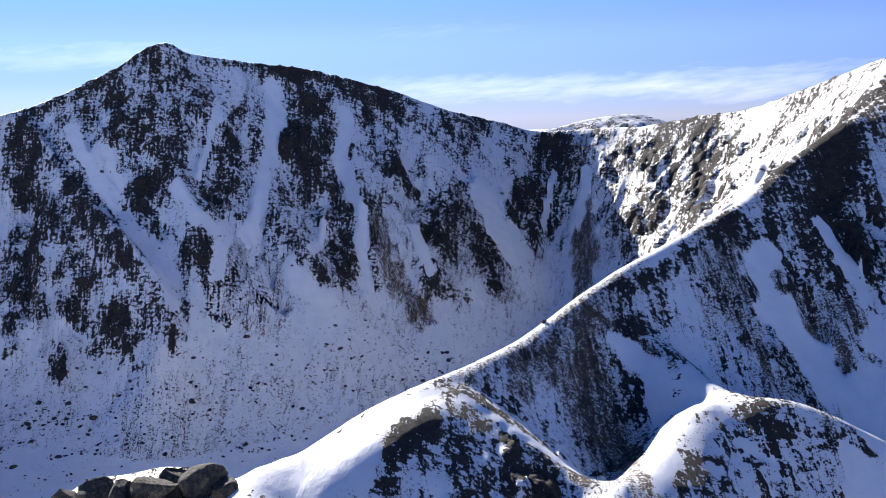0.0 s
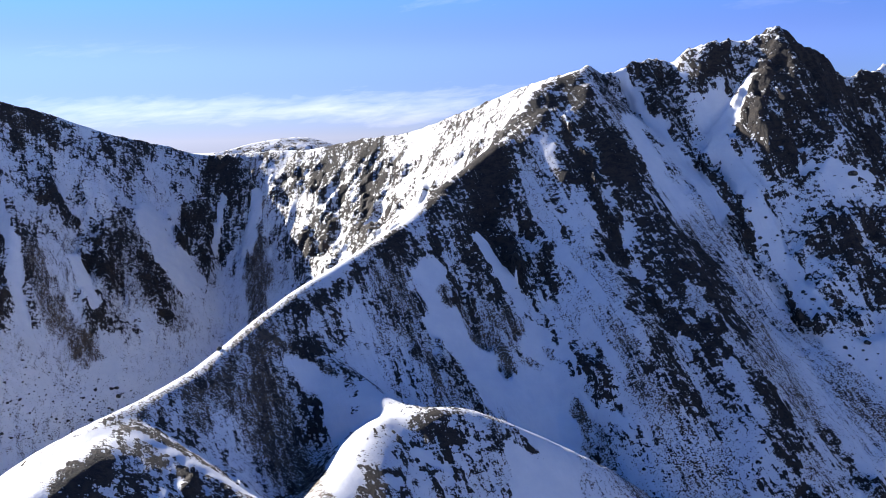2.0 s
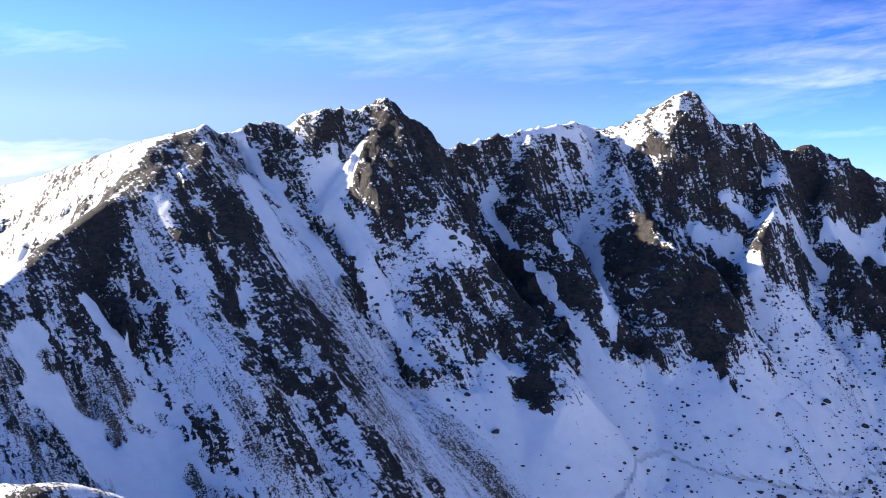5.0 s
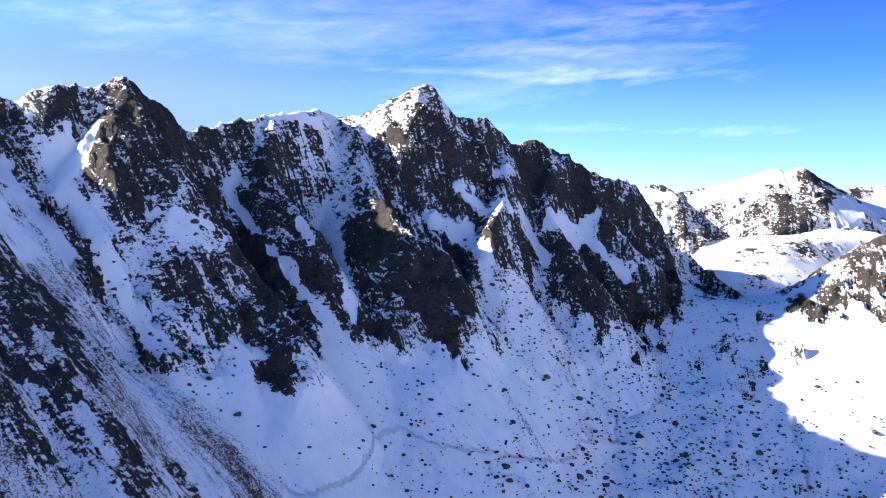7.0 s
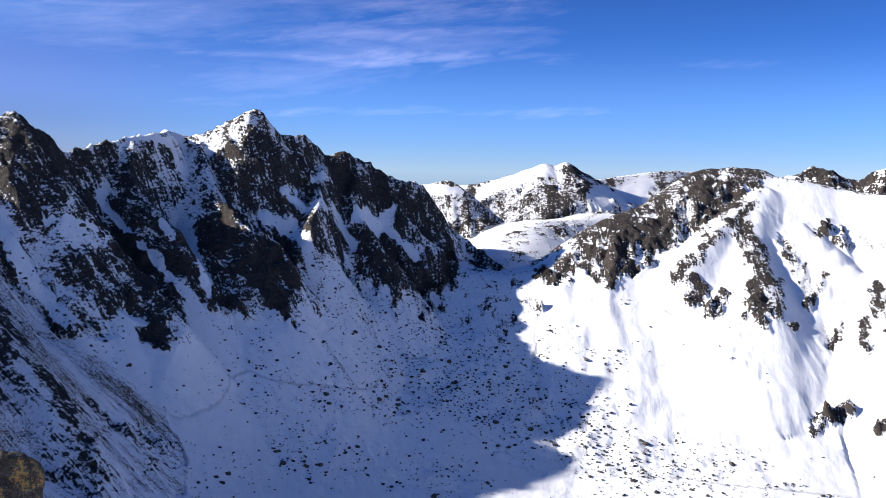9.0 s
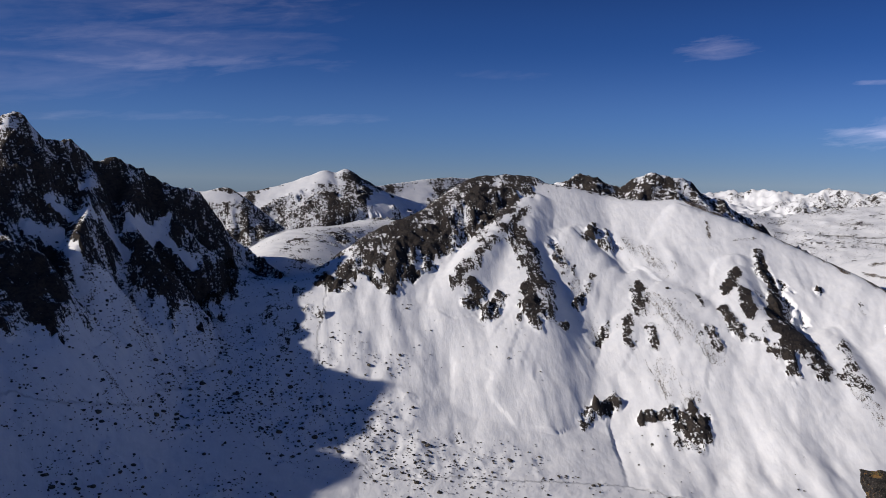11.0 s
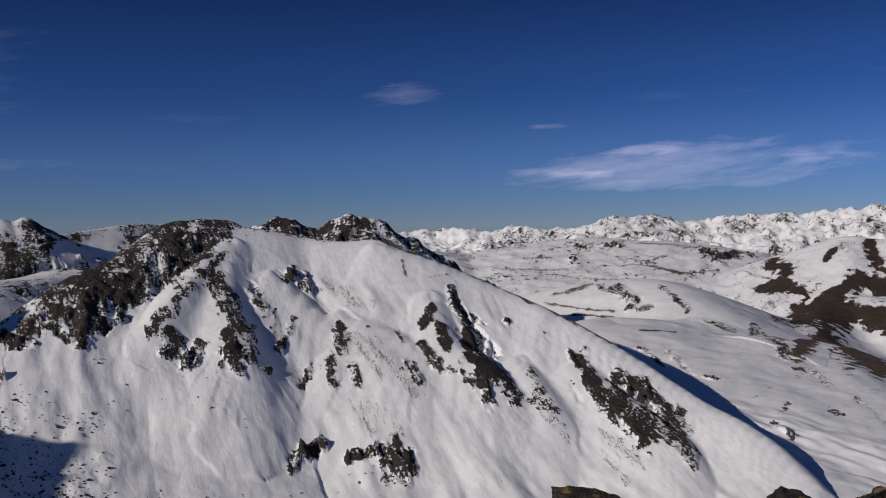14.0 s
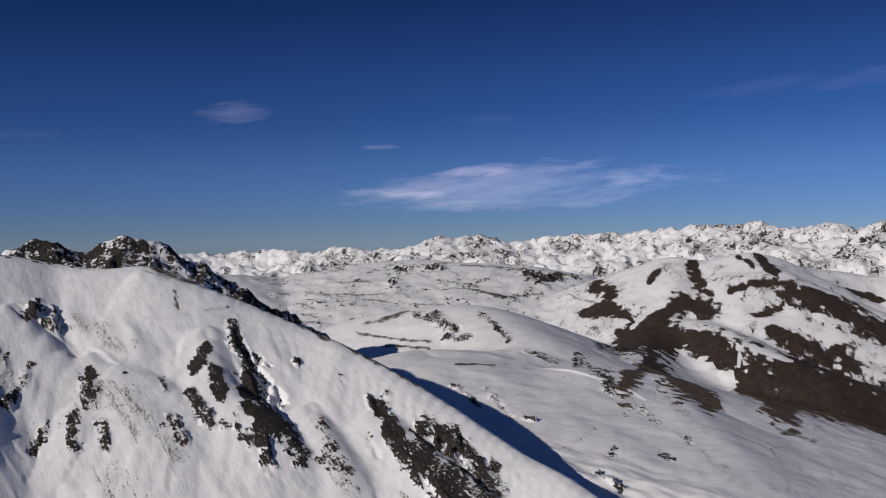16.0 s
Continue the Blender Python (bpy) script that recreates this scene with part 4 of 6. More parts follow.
streak(222.0, -176.2, -3.4, -1.9, -2.90, 2.77, 1.7, grass=1.00, lift=0.12)
streak(215.2, -179.8, -3.4, -1.7, -3.48, 3.23, 1.7, grass=1.00, lift=0.12)
streak(209.6, -184.1, -3.8, 0.1, -2.15, 2.93, 1.5, grass=1.00, lift=0.12)
streak(250.4, -179.8, -0.3, -4.2, -2.17, 0.93, 3.7, grass=1.00)
streak(248.0, -188.1, -2.1, -4.1, -1.64, 0.96, 4.3, grass=1.00)
streak(260.8, -193.1, -7.7, 1.6, -2.48, 2.39, 3.2, grass=1.00)
streak(264.4, -188.6, -4.6, 0.4, -1.20, 1.18, 2.8, grass=1.00)
streak(245.5, -215.1, -3.3, -3.1, -1.78, 1.68, 4.5, grass=1.00)
streak(254.7, -170.6, -2.0, -0.7, -1.46, 1.02, 1.7, grass=1.00)
streak(213.8, -157.8, -4.8, 2.5, 0.18, 0.20, 10.5, rock=-0.35, grass=-0.40, scree=0.00)
streak(212.3, -148.2, -7.0, -2.2, -2.81, 2.23, 3.7, rock=-0.35, grass=-0.40, scree=0.00)
streak(250.0, -147.6, 2.4, -2.9, -1.19, 0.23, 6.2, rock=-0.35, grass=-0.40, scree=0.00)
streak(252.9, -152.9, 0.5, -2.4, -1.06, 0.27, 5.8, rock=-0.35, grass=-0.40, scree=0.00)
streak(252.1, -142.0, 0.7, -3.7, -0.84, 0.17, 8.9, rock=-0.35, grass=-0.40, scree=0.00)
streak(210.3, -164.4, -5.0, -2.3, -1.41, 1.08, 8.3, rock=-0.35, grass=-0.40, scree=0.00)
streak(233.0, -174.7, -5.3, -4.3, -0.72, 0.51, 15.2, rock=-0.35, grass=-0.40, scree=0.00)
streak(226.1, -191.2, -2.8, -3.1, -0.91, 0.76, 8.8, rock=-0.35, grass=-0.40, scree=0.00)
streak(129.9, 32.2, -2.5, 1.0, 2.67, 2.64, 1.1, rock=0.77, lift=0.08)
streak(134.5, 24.3, -3.9, -2.1, -1.63, 1.75, 1.5, rock=0.77, lift=0.08)
streak(146.9, 16.5, -4.3, 0.8, 1.07, 1.72, 1.9, rock=0.75)
streak(126.6, 34.4, -0.6, -1.7, -2.08, -0.33, 1.1, rock=0.71)
streak(132.8, 50.1, 0.2, -2.6, -2.72, -0.61, 2.2, rock=0.67)
streak(119.6, 34.5, -0.6, -1.6, -0.98, -0.02, 1.9, rock=0.45)
streak(219.6, 59.5, -3.2, -2.6, -4.11, 0.68, 1.2, rock=0.77)
streak(213.3, 53.8, -3.2, -3.2, -3.66, 0.65, 1.5, rock=0.77)
streak(207.3, 69.3, -2.2, -6.0, -2.15, -0.27, 3.3, rock=0.50)
streak(208.2, 61.8, -2.9, -3.0, -2.12, 0.67, 1.8, rock=0.71)
streak(204.2, 79.7, -3.9, -5.6, -16.65, -6.10, 2.9, rock=0.63)
streak(165.4, 50.5, 8.1, -2.4, -7.29, -2.86, 3.0, rock=0.42)
streak(138.7, 42.5, -5.9, -5.4, -5.50, -1.71, 2.1, rock=0.40)
streak(212.1, 79.5, 2.4, -3.6, -2.29, -1.39, 3.1, rock=-0.35, grass=-0.40, scree=0.00)
streak(217.4, 71.7, 2.9, -4.2, -2.41, -1.37, 3.6, rock=-0.35, grass=-0.40, scree=0.00)
streak(228.2, 50.4, 10.2, -2.8, -7.23, -2.44, 2.2, rock=-0.35, grass=-0.40, scree=0.00)
streak(172.5, 76.2, 1.4, -3.1, -1.33, -0.67, 2.8, rock=-0.35, grass=-0.40, scree=0.00)
streak(-11.7, 180.1, 3.8, 1.6, -0.47, -2.25, 2.3, rock=0.68, lift=0.10)
streak(-3.4, 183.8, 4.5, 2.2, -0.53, -3.01, 2.6, rock=0.68, lift=0.10)
streak(-61.9, 148.0, 1.5, -3.3, -2.60, 0.34, 1.3, rock=0.72, lift=0.10)
streak(-53.8, 139.5, 2.8, -4.0, -1.39, -0.17, 2.5, rock=0.64, lift=0.10)
streak(-47.7, 137.5, 3.7, -4.9, -1.10, -1.18, 2.7, rock=0.74, lift=0.10)
streak(-41.5, 130.1, 2.5, -2.6, -1.19, -0.31, 1.8, rock=0.74, lift=0.10)
streak(-36.7, 125.4, 2.2, -2.0, -1.06, -0.65, 1.8, rock=0.74, lift=0.10)
streak(-54.4, 132.1, 0.2, -2.7, -2.08, 0.77, 1.6, rock=0.66, lift=0.10)
streak(-46.4, 127.6, -0.3, -1.6, -1.99, 0.90, 1.3, rock=0.72, lift=0.10)
streak(-34.6, 122.2, 0.8, -2.0, -1.39, 0.03, 1.5, rock=0.72, lift=0.10)
streak(-39.5, 122.1, 1.6, -2.3, -1.67, 0.07, 1.7, rock=0.70, lift=0.10)
streak(-54.3, 124.8, 0.5, -2.0, -1.11, 0.13, 2.3, rock=0.66)
streak(-48.0, 122.1, 0.9, -1.7, -1.33, -0.13, 1.5, rock=0.66, lift=0.10)
streak(-36.4, 121.0, -0.6, -2.0, -1.64, 1.25, 2.4, rock=0.70, lift=0.10)
streak(-53.6, 149.4, 2.9, -4.0, -1.07, -0.20, 3.0, rock=0.64)
streak(-56.5, 146.8, 2.8, -2.3, -0.52, -0.79, 2.1, rock=0.50)
streak(-44.7, 148.8, 1.3, -3.6, -0.91, -0.24, 3.8, rock=0.66)
streak(-40.4, 147.6, 3.3, -2.4, -1.05, -1.75, 2.0, rock=0.68, lift=0.10)
streak(-39.3, 140.9, 1.1, -1.5, -1.26, -0.63, 1.1, rock=0.64, lift=0.10)
streak(-35.2, 141.7, 2.5, -2.9, -0.65, -2.13, 2.8, rock=0.70, lift=0.10)
streak(-32.9, 135.8, 0.3, -1.6, -1.56, -0.45, 1.1, rock=0.70, lift=0.10)
streak(-42.0, 140.5, 1.5, -1.2, -0.65, -0.75, 1.4, rock=0.64)
streak(-39.0, 137.9, 1.5, -1.4, -0.78, -0.65, 1.7, rock=0.64)
streak(-49.0, 155.9, 1.3, -3.4, -1.82, 0.37, 1.8, rock=0.66, lift=0.10)
streak(-38.2, 150.7, -0.4, -1.9, -1.04, 0.15, 1.2, rock=0.66)
streak(-34.9, 150.6, 0.3, -5.8, -0.80, -0.43, 5.5, rock=0.68)
streak(-32.3, 144.5, -0.0, -2.1, -1.42, -0.54, 1.0, rock=0.66, lift=0.10)
streak(-31.9, 156.3, 0.0, -5.3, -1.43, -1.12, 2.3, rock=0.68, lift=0.10)
streak(-29.2, 147.4, 0.9, -2.9, -1.17, -1.07, 2.1, rock=0.68, lift=0.10)
streak(-28.1, 156.4, 0.8, -2.7, -1.01, -0.58, 2.3, rock=0.66)
streak(-22.4, 166.9, 0.0, -4.8, -2.45, -2.04, 1.3, rock=0.68, lift=0.10)
streak(-20.4, 160.1, -0.4, -4.4, -2.36, -1.30, 1.2, rock=0.70, lift=0.10)
streak(-24.0, 147.4, -0.2, -4.7, -1.41, 0.43, 2.7, rock=0.72, lift=0.10)
streak(-19.2, 147.2, 1.0, -1.6, -1.97, -4.87, 0.6, rock=0.68, lift=0.10)
streak(-15.0, 155.4, 1.2, -4.5, -1.62, -0.73, 2.3, rock=0.72, lift=0.10)
streak(-20.0, 140.3, 0.9, -0.8, -1.09, -1.81, 0.9, rock=0.70, lift=0.10)
streak(-17.4, 139.6, 0.7, -0.9, -0.73, -1.58, 1.3, rock=0.72)
streak(-14.3, 149.6, 0.3, -1.0, -0.97, -0.91, 0.8, rock=0.68)
streak(-11.9, 172.6, 0.7, -4.3, -1.29, -1.90, 2.4, rock=0.68)
streak(-11.1, 166.3, 3.6, 0.8, -0.42, -2.16, 3.4, rock=0.66)
streak(-3.9, 176.3, 1.9, -3.4, -2.57, -3.41, 1.5, rock=0.64, lift=0.10)
streak(-1.2, 166.5, 2.7, -2.7, -2.23, -3.58, 1.7, rock=0.60, lift=0.10)
streak(2.7, 171.8, 2.8, -1.8, -2.28, -3.88, 1.5, rock=0.50, lift=0.10)
streak(1.0, 157.8, -0.6, -6.0, -2.20, -1.17, 2.0, rock=0.50, lift=0.10)
streak(6.9, 163.2, 0.8, -2.7, -1.83, -2.08, 1.6, rock=0.48, lift=0.10)
streak(-44.4, 156.4, 1.7, -0.1, -0.17, -1.85, 1.1, rock=0.35, lift=0.10)
streak(-37.3, 160.9, 1.5, 3.0, 0.54, -1.50, 1.7, rock=0.40)
streak(-29.4, 169.0, 2.4, 2.5, 0.31, -2.22, 1.5, rock=0.32, lift=0.10)
streak(16.7, 188.7, -1.5, -4.7, -2.05, -0.77, 1.6, rock=0.72, lift=0.10)
streak(13.8, 179.2, -1.4, -4.7, -1.96, -0.90, 1.6, rock=0.72, lift=0.10)
streak(22.7, 191.5, 1.8, -2.6, -1.09, -1.08, 1.1, rock=0.70, lift=0.10)
streak(22.3, 183.7, -1.3, -2.3, -1.49, 2.02, 1.8, rock=0.72, lift=0.10)
streak(19.8, 179.5, -1.2, -1.9, -1.44, 2.03, 1.5, rock=0.72, lift=0.10)
streak(24.8, 183.6, -0.0, -3.7, -1.09, 0.86, 2.5, rock=0.70)
streak(22.0, 173.7, 0.9, -0.2, 0.22, -1.65, 1.1, rock=0.66)
streak(14.9, 174.2, 0.5, -0.9, -0.97, -1.56, 1.2, rock=0.66)
streak(27.8, 176.3, -1.3, -4.9, -0.97, 1.91, 3.5, rock=0.68)
streak(30.0, 169.9, 0.0, -5.2, -1.19, 0.89, 2.1, rock=0.58)
streak(35.0, 176.0, -0.6, -3.0, -0.66, 1.10, 2.8, rock=0.64)
streak(37.4, 165.9, -1.0, -3.3, -0.67, 1.50, 2.7, rock=0.70)
streak(35.2, 165.2, -0.4, -4.2, -0.61, 0.95, 3.4, rock=0.64)
streak(39.5, 157.3, -0.8, -4.3, -0.61, 1.39, 2.3, rock=0.68)
streak(43.1, 157.6, -1.0, -5.2, -1.19, 3.49, 1.2, rock=0.38, lift=0.10)
streak(48.7, 150.6, 2.9, -8.8, -0.44, -2.50, 6.9, rock=0.40)
streak(51.9, 136.0, 1.1, -12.4, -0.88, -3.24, 6.6, rock=0.46)
streak(45.9, 115.3, -2.5, -11.8, -4.22, -11.43, 4.2, rock=0.50)
streak(36.9, 98.1, 1.4, 0.8, -4.70, -13.22, 3.6, rock=0.66)
streak(42.3, 136.6, 2.1, -3.0, -0.14, -0.91, 16.7, rock=0.50)
streak(-1.8, 51.4, -0.8, -1.7, -0.48, 0.72, 1.6, rock=0.72, lift=0.10)
streak(-2.7, 48.5, -0.1, -1.2, -0.67, -0.24, 1.2, rock=0.72, lift=0.10)
streak(1.4, 51.1, 0.5, -1.4, -0.83, -1.22, 1.5, rock=0.50, lift=0.10)
streak(4.2, 52.9, 0.8, -0.9, -0.51, -0.95, 2.1, rock=0.50, lift=0.10)
streak(13.8, 54.1, 0.8, 0.2, -0.39, -1.07, 1.3, rock=0.66, lift=0.10)
streak(14.2, 56.4, 0.3, 0.1, -0.18, -0.58, 0.9, rock=0.68)
streak(12.4, 76.4, 0.6, 0.7, 0.08, -0.30, 2.4, rock=0.66)
streak(-28.6, 134.3, 1.4, -2.1, -2.07, -3.67, 1.0, grass=0.42)
streak(-25.1, 130.8, 2.0, -1.4, -1.87, -3.24, 1.1, grass=0.42)
streak(-22.7, 136.8, 1.2, -3.5, -1.37, -0.81, 2.3, grass=0.40)
streak(-9.2, 151.9, 1.4, -3.2, -1.54, -1.39, 2.4, grass=0.60)
streak(-5.4, 145.7, 2.5, -3.0, -1.37, -1.59, 2.9, grass=0.60)
streak(-4.8, 161.2, 2.7, -3.7, -1.48, -2.71, 2.9, grass=0.40)
streak(8.9, 158.0, 1.2, -1.3, -1.97, -3.11, 1.0, grass=0.45)
streak(2.3, 157.0, -1.0, -4.2, -1.69, -0.21, 1.8, grass=0.45)
streak(22.5, 166.7, -0.9, -3.4, -0.95, 1.84, 2.3, grass=0.60)
streak(15.9, 170.7, 0.3, -1.6, -0.71, -0.82, 2.3, grass=0.45)
streak(26.6, 160.6, -1.9, -0.6, -0.51, 1.57, 2.9, grass=0.36)
streak(31.0, 160.1, -2.8, -0.8, -0.37, 1.61, 4.6, grass=0.36)
streak(31.2, 181.9, -1.1, -0.6, -0.67, 1.94, 1.5, grass=0.60)
streak(41.5, 166.6, -1.2, -1.1, -0.63, 2.45, 1.5, grass=0.50)
streak(32.4, 184.0, 4.1, -5.8, -0.17, -0.84, 8.3, grass=0.45)
streak(12.1, 73.2, 1.6, -0.5, -0.21, -0.40, 6.5, grass=0.68)
streak(14.9, 70.7, 1.2, -2.0, -0.23, -0.27, 7.1, grass=0.68)
streak(2.9, 63.0, 1.2, 1.8, 0.21, -1.25, 1.6, grass=0.56)
streak(5.8, 66.8, 1.7, 2.0, 0.16, -1.00, 2.1, grass=0.56)
streak(6.0, 64.3, 2.1, 2.5, 0.19, -1.30, 1.7, grass=0.50)
streak(9.2, 64.4, 1.4, -0.3, -1.38, -2.68, 1.1, grass=0.40)
streak(11.5, 67.4, 0.9, -1.4, -0.99, -1.08, 2.2, grass=0.36)
streak(10.9, 60.7, -0.6, -0.5, 0.03, 1.91, 1.2, grass=0.50)
streak(1.6, 57.7, 1.3, -0.4, -0.10, -0.42, 7.5, grass=0.70)
streak(4.2, 56.6, 1.2, -0.8, -0.18, -0.84, 8.3, grass=0.70)
streak(6.5, 54.4, 1.1, -1.4, -0.26, -1.17, 8.3, grass=0.70)
streak(1.2, 54.8, 0.9, -0.6, -0.11, -0.38, 7.8, grass=0.70)
streak(-51.5, 147.0, 3.1, -4.2, -0.76, -0.17, 4.6, rock=-0.30, grass=-0.20)
streak(-45.8, 140.3, 2.6, -2.5, -0.52, -0.64, 3.9, rock=-0.30, grass=-0.20)
streak(-40.8, 135.5, 2.5, -2.4, -0.40, -1.00, 3.9, rock=-0.30, grass=-0.20)
streak(-36.1, 129.5, 2.3, -3.5, -0.04, -2.40, 3.7, rock=-0.30, grass=-0.20)
streak(-35.2, 140.1, 1.9, -2.0, -0.54, -0.62, 2.9, rock=-0.30, grass=-0.20)
streak(-31.5, 138.3, 1.8, 0.1, -0.20, -1.62, 2.9, rock=-0.30, grass=-0.20)
streak(-29.7, 135.3, -0.0, -3.1, -0.71, -0.39, 2.8, rock=-0.30, grass=-0.20)
streak(-34.7, 152.9, -0.4, -5.6, -0.57, -0.26, 6.6, rock=-0.30, grass=-0.20)
streak(-26.9, 167.1, 0.9, -3.8, -1.04, -1.48, 2.5, rock=-0.30, grass=-0.20)
streak(-26.4, 156.4, -0.4, -6.9, -1.04, -0.69, 4.4, rock=-0.30, grass=-0.20)
streak(-27.0, 146.0, -0.3, -3.5, -1.03, -0.25, 2.6, rock=-0.30, grass=-0.20)
streak(-16.0, 168.4, -0.2, -4.4, -1.03, 0.23, 4.1, rock=-0.30, grass=-0.20)
streak(-14.3, 159.5, 2.0, -4.4, -0.90, 0.04, 4.0, rock=-0.30, grass=-0.20)
streak(-12.2, 152.3, 0.1, -2.9, -0.92, -0.25, 3.2, rock=-0.30, grass=-0.20)
streak(-11.0, 145.4, 1.0, -4.1, -0.85, -0.57, 4.6, rock=-0.30, grass=-0.20)
streak(-18.1, 146.4, 0.4, 3.6, 0.47, 0.28, 3.2, rock=-0.30, grass=-0.20)
streak(-17.7, 136.2, 3.5, -1.6, -0.66, -1.03, 4.0, rock=-0.30, grass=-0.20)
streak(-3.4, 155.0, 1.3, -3.5, -0.80, -1.13, 4.3, rock=-0.30, grass=-0.20)
streak(19.2, 183.4, -1.6, -5.2, -0.41, 0.35, 11.3, rock=-0.30, grass=-0.20)
streak(24.7, 179.1, -1.6, -4.2, -0.65, 0.95, 5.8, rock=-0.30, grass=-0.20)
streak(2.2, 56.8, 1.3, -0.8, -0.11, -0.32, 9.7, rock=-0.30, grass=-0.20)
streak(4.7, 55.6, 1.2, -0.4, -0.13, -0.51, 9.4, rock=-0.30, grass=-0.20)
streak(7.6, 55.5, 1.6, 0.4, -0.18, -0.80, 11.0, rock=-0.30, grass=-0.20)
streak(-5.3, 48.3, -1.0, -1.6, -0.82, 2.34, 1.2, rock=-0.30, grass=-0.20)
streak(12.3, 57.4, 0.9, 2.0, 0.17, -2.17, 1.3, rock=-0.30, grass=-0.20)
streak(14.9, 62.6, 1.6, 3.1, -0.00, -2.75, 2.0, rock=-0.30, grass=-0.20)
streak(13.3, 70.5, 1.3, -1.5, -0.65, -0.76, 2.6, rock=-0.30, grass=-0.20)
streak(14.4, 67.2, -0.2, -1.8, -0.69, 0.34, 2.0, rock=-0.30, grass=-0.20)
streak(7.9, 172.7, 1.2, -3.0, -1.92, -2.95, 1.9, rock=-0.30, grass=-0.20)
streak(10.9, 168.1, 1.7, -1.6, -1.70, -3.29, 1.6, rock=-0.30, grass=-0.20)
streak(30.7, 91.6, 0.8, -0.8, -1.01, -1.23, 1.0, rock=0.72, lift=0.10)
streak(32.0, 89.1, 0.5, -1.6, -1.35, -1.00, 1.5, rock=0.72, lift=0.10)
streak(32.6, 85.1, 0.1, -2.4, -1.33, -0.62, 2.0, rock=0.72, lift=0.10)
streak(16.2, 79.3, 2.2, 2.1, 0.21, -0.77, 2.8, rock=0.68, lift=0.10)
streak(21.8, 84.5, 3.3, 3.1, 0.29, -0.79, 3.8, rock=0.68, lift=0.10)
streak(32.5, 94.7, 2.4, 1.8, -5.43, -17.44, 3.0, rock=0.66)
streak(38.2, 98.5, 3.3, 1.9, -4.48, -13.06, 4.1, rock=0.66)
streak(43.9, 101.2, 2.5, 1.1, -0.03, -2.08, 2.0, rock=0.61, lift=0.10)
streak(37.3, 93.6, 1.1, -3.2, -0.84, -0.42, 3.9, rock=0.64)
streak(38.6, 88.4, 0.2, -2.1, -0.77, -0.15, 2.1, rock=0.64)
streak(44.9, 96.3, -0.3, -3.3, -1.58, -0.24, 1.8, rock=0.68, lift=0.10)
streak(49.7, 100.5, -0.6, -3.9, -1.50, 0.16, 1.9, rock=0.74, lift=0.10)
streak(48.6, 92.2, -0.5, -4.4, -1.41, 0.11, 2.7, rock=0.74, lift=0.10)
streak(49.5, 90.8, -0.4, -3.6, -1.27, -0.17, 2.8, rock=0.74, lift=0.10)
streak(49.0, 83.9, -0.1, -3.2, -1.28, -0.39, 2.7, rock=0.74, lift=0.10)
streak(45.7, 89.1, -0.7, -3.7, -1.42, -0.25, 2.7, rock=0.70, lift=0.10)
streak(44.3, 83.6, -0.7, -1.8, -1.46, -0.32, 1.2, rock=0.70, lift=0.10)
streak(41.0, 87.7, -0.1, -2.0, -0.70, 0.16, 1.9, rock=0.62)
streak(48.0, 82.8, -0.8, -3.0, -1.56, 0.37, 1.7, rock=0.78, lift=0.10)
streak(46.6, 77.1, -0.6, -2.8, -1.37, 0.44, 1.8, rock=0.78, lift=0.10)
streak(46.4, 72.2, 0.3, -2.1, -1.30, -0.13, 1.4, rock=0.78, lift=0.10)
streak(50.8, 78.9, 0.2, -2.5, -2.23, -1.53, 2.0, rock=0.78, lift=0.10)
streak(50.4, 73.8, -0.7, -2.6, -2.03, -1.02, 1.8, rock=0.78, lift=0.10)
streak(44.5, 78.3, 0.8, -1.6, -1.13, -0.99, 2.6, rock=0.66)
streak(42.2, 70.3, 0.2, -1.9, -1.18, -0.44, 2.4, rock=0.66, lift=0.10)
streak(42.8, 66.7, 0.4, -1.7, -1.17, -0.50, 2.5, rock=0.66, lift=0.10)
streak(45.6, 67.4, -0.2, -2.3, -0.80, 0.18, 2.4, rock=0.70, lift=0.10)
streak(40.6, 70.9, 0.4, -1.2, -0.46, -0.08, 2.6, rock=0.68)
streak(37.5, 71.4, 0.1, -2.2, -0.24, 0.05, 7.9, rock=0.61)
streak(24.3, 78.1, 0.4, -0.4, -0.24, -0.24, 3.3, rock=0.66)
streak(27.7, 77.3, 0.3, -0.2, -0.20, -0.21, 2.5, rock=0.72)
streak(19.6, 62.1, 1.2, -1.1, -2.03, -5.55, 1.6, rock=0.62, lift=0.10)
streak(21.9, 60.1, 1.2, -0.9, -0.72, -0.72, 1.8, rock=0.62, lift=0.10)
streak(20.1, 59.0, 1.3, -0.9, -0.51, -0.54, 2.5, rock=0.60, lift=0.10)
streak(25.1, 59.4, 0.8, -0.9, -0.60, -0.49, 2.6, rock=0.62)
streak(32.1, 62.9, -2.3, -5.1, -2.55, -4.42, 2.3, rock=0.66)
streak(15.2, 56.9, 0.5, -0.1, -0.25, -0.54, 1.6, rock=0.66)
streak(48.4, 67.3, -0.5, -2.6, -1.57, -0.43, 2.2, rock=0.70, lift=0.10)
streak(47.6, 62.9, -0.3, -1.8, -1.49, -0.37, 1.8, rock=0.70, lift=0.10)
streak(17.7, 79.0, 2.9, 1.9, 0.10, -1.94, 1.5, grass=0.42)
streak(23.1, 80.4, 2.4, -0.5, -1.37, -2.23, 1.5, grass=0.42)
streak(19.5, 75.7, 1.3, -1.6, -1.32, -1.36, 1.9, grass=0.38)
streak(28.1, 81.7, 1.4, -1.7, -1.35, -1.21, 2.3, grass=0.56)
streak(30.1, 77.8, 0.6, -2.2, -1.25, -0.59, 2.0, grass=0.56)
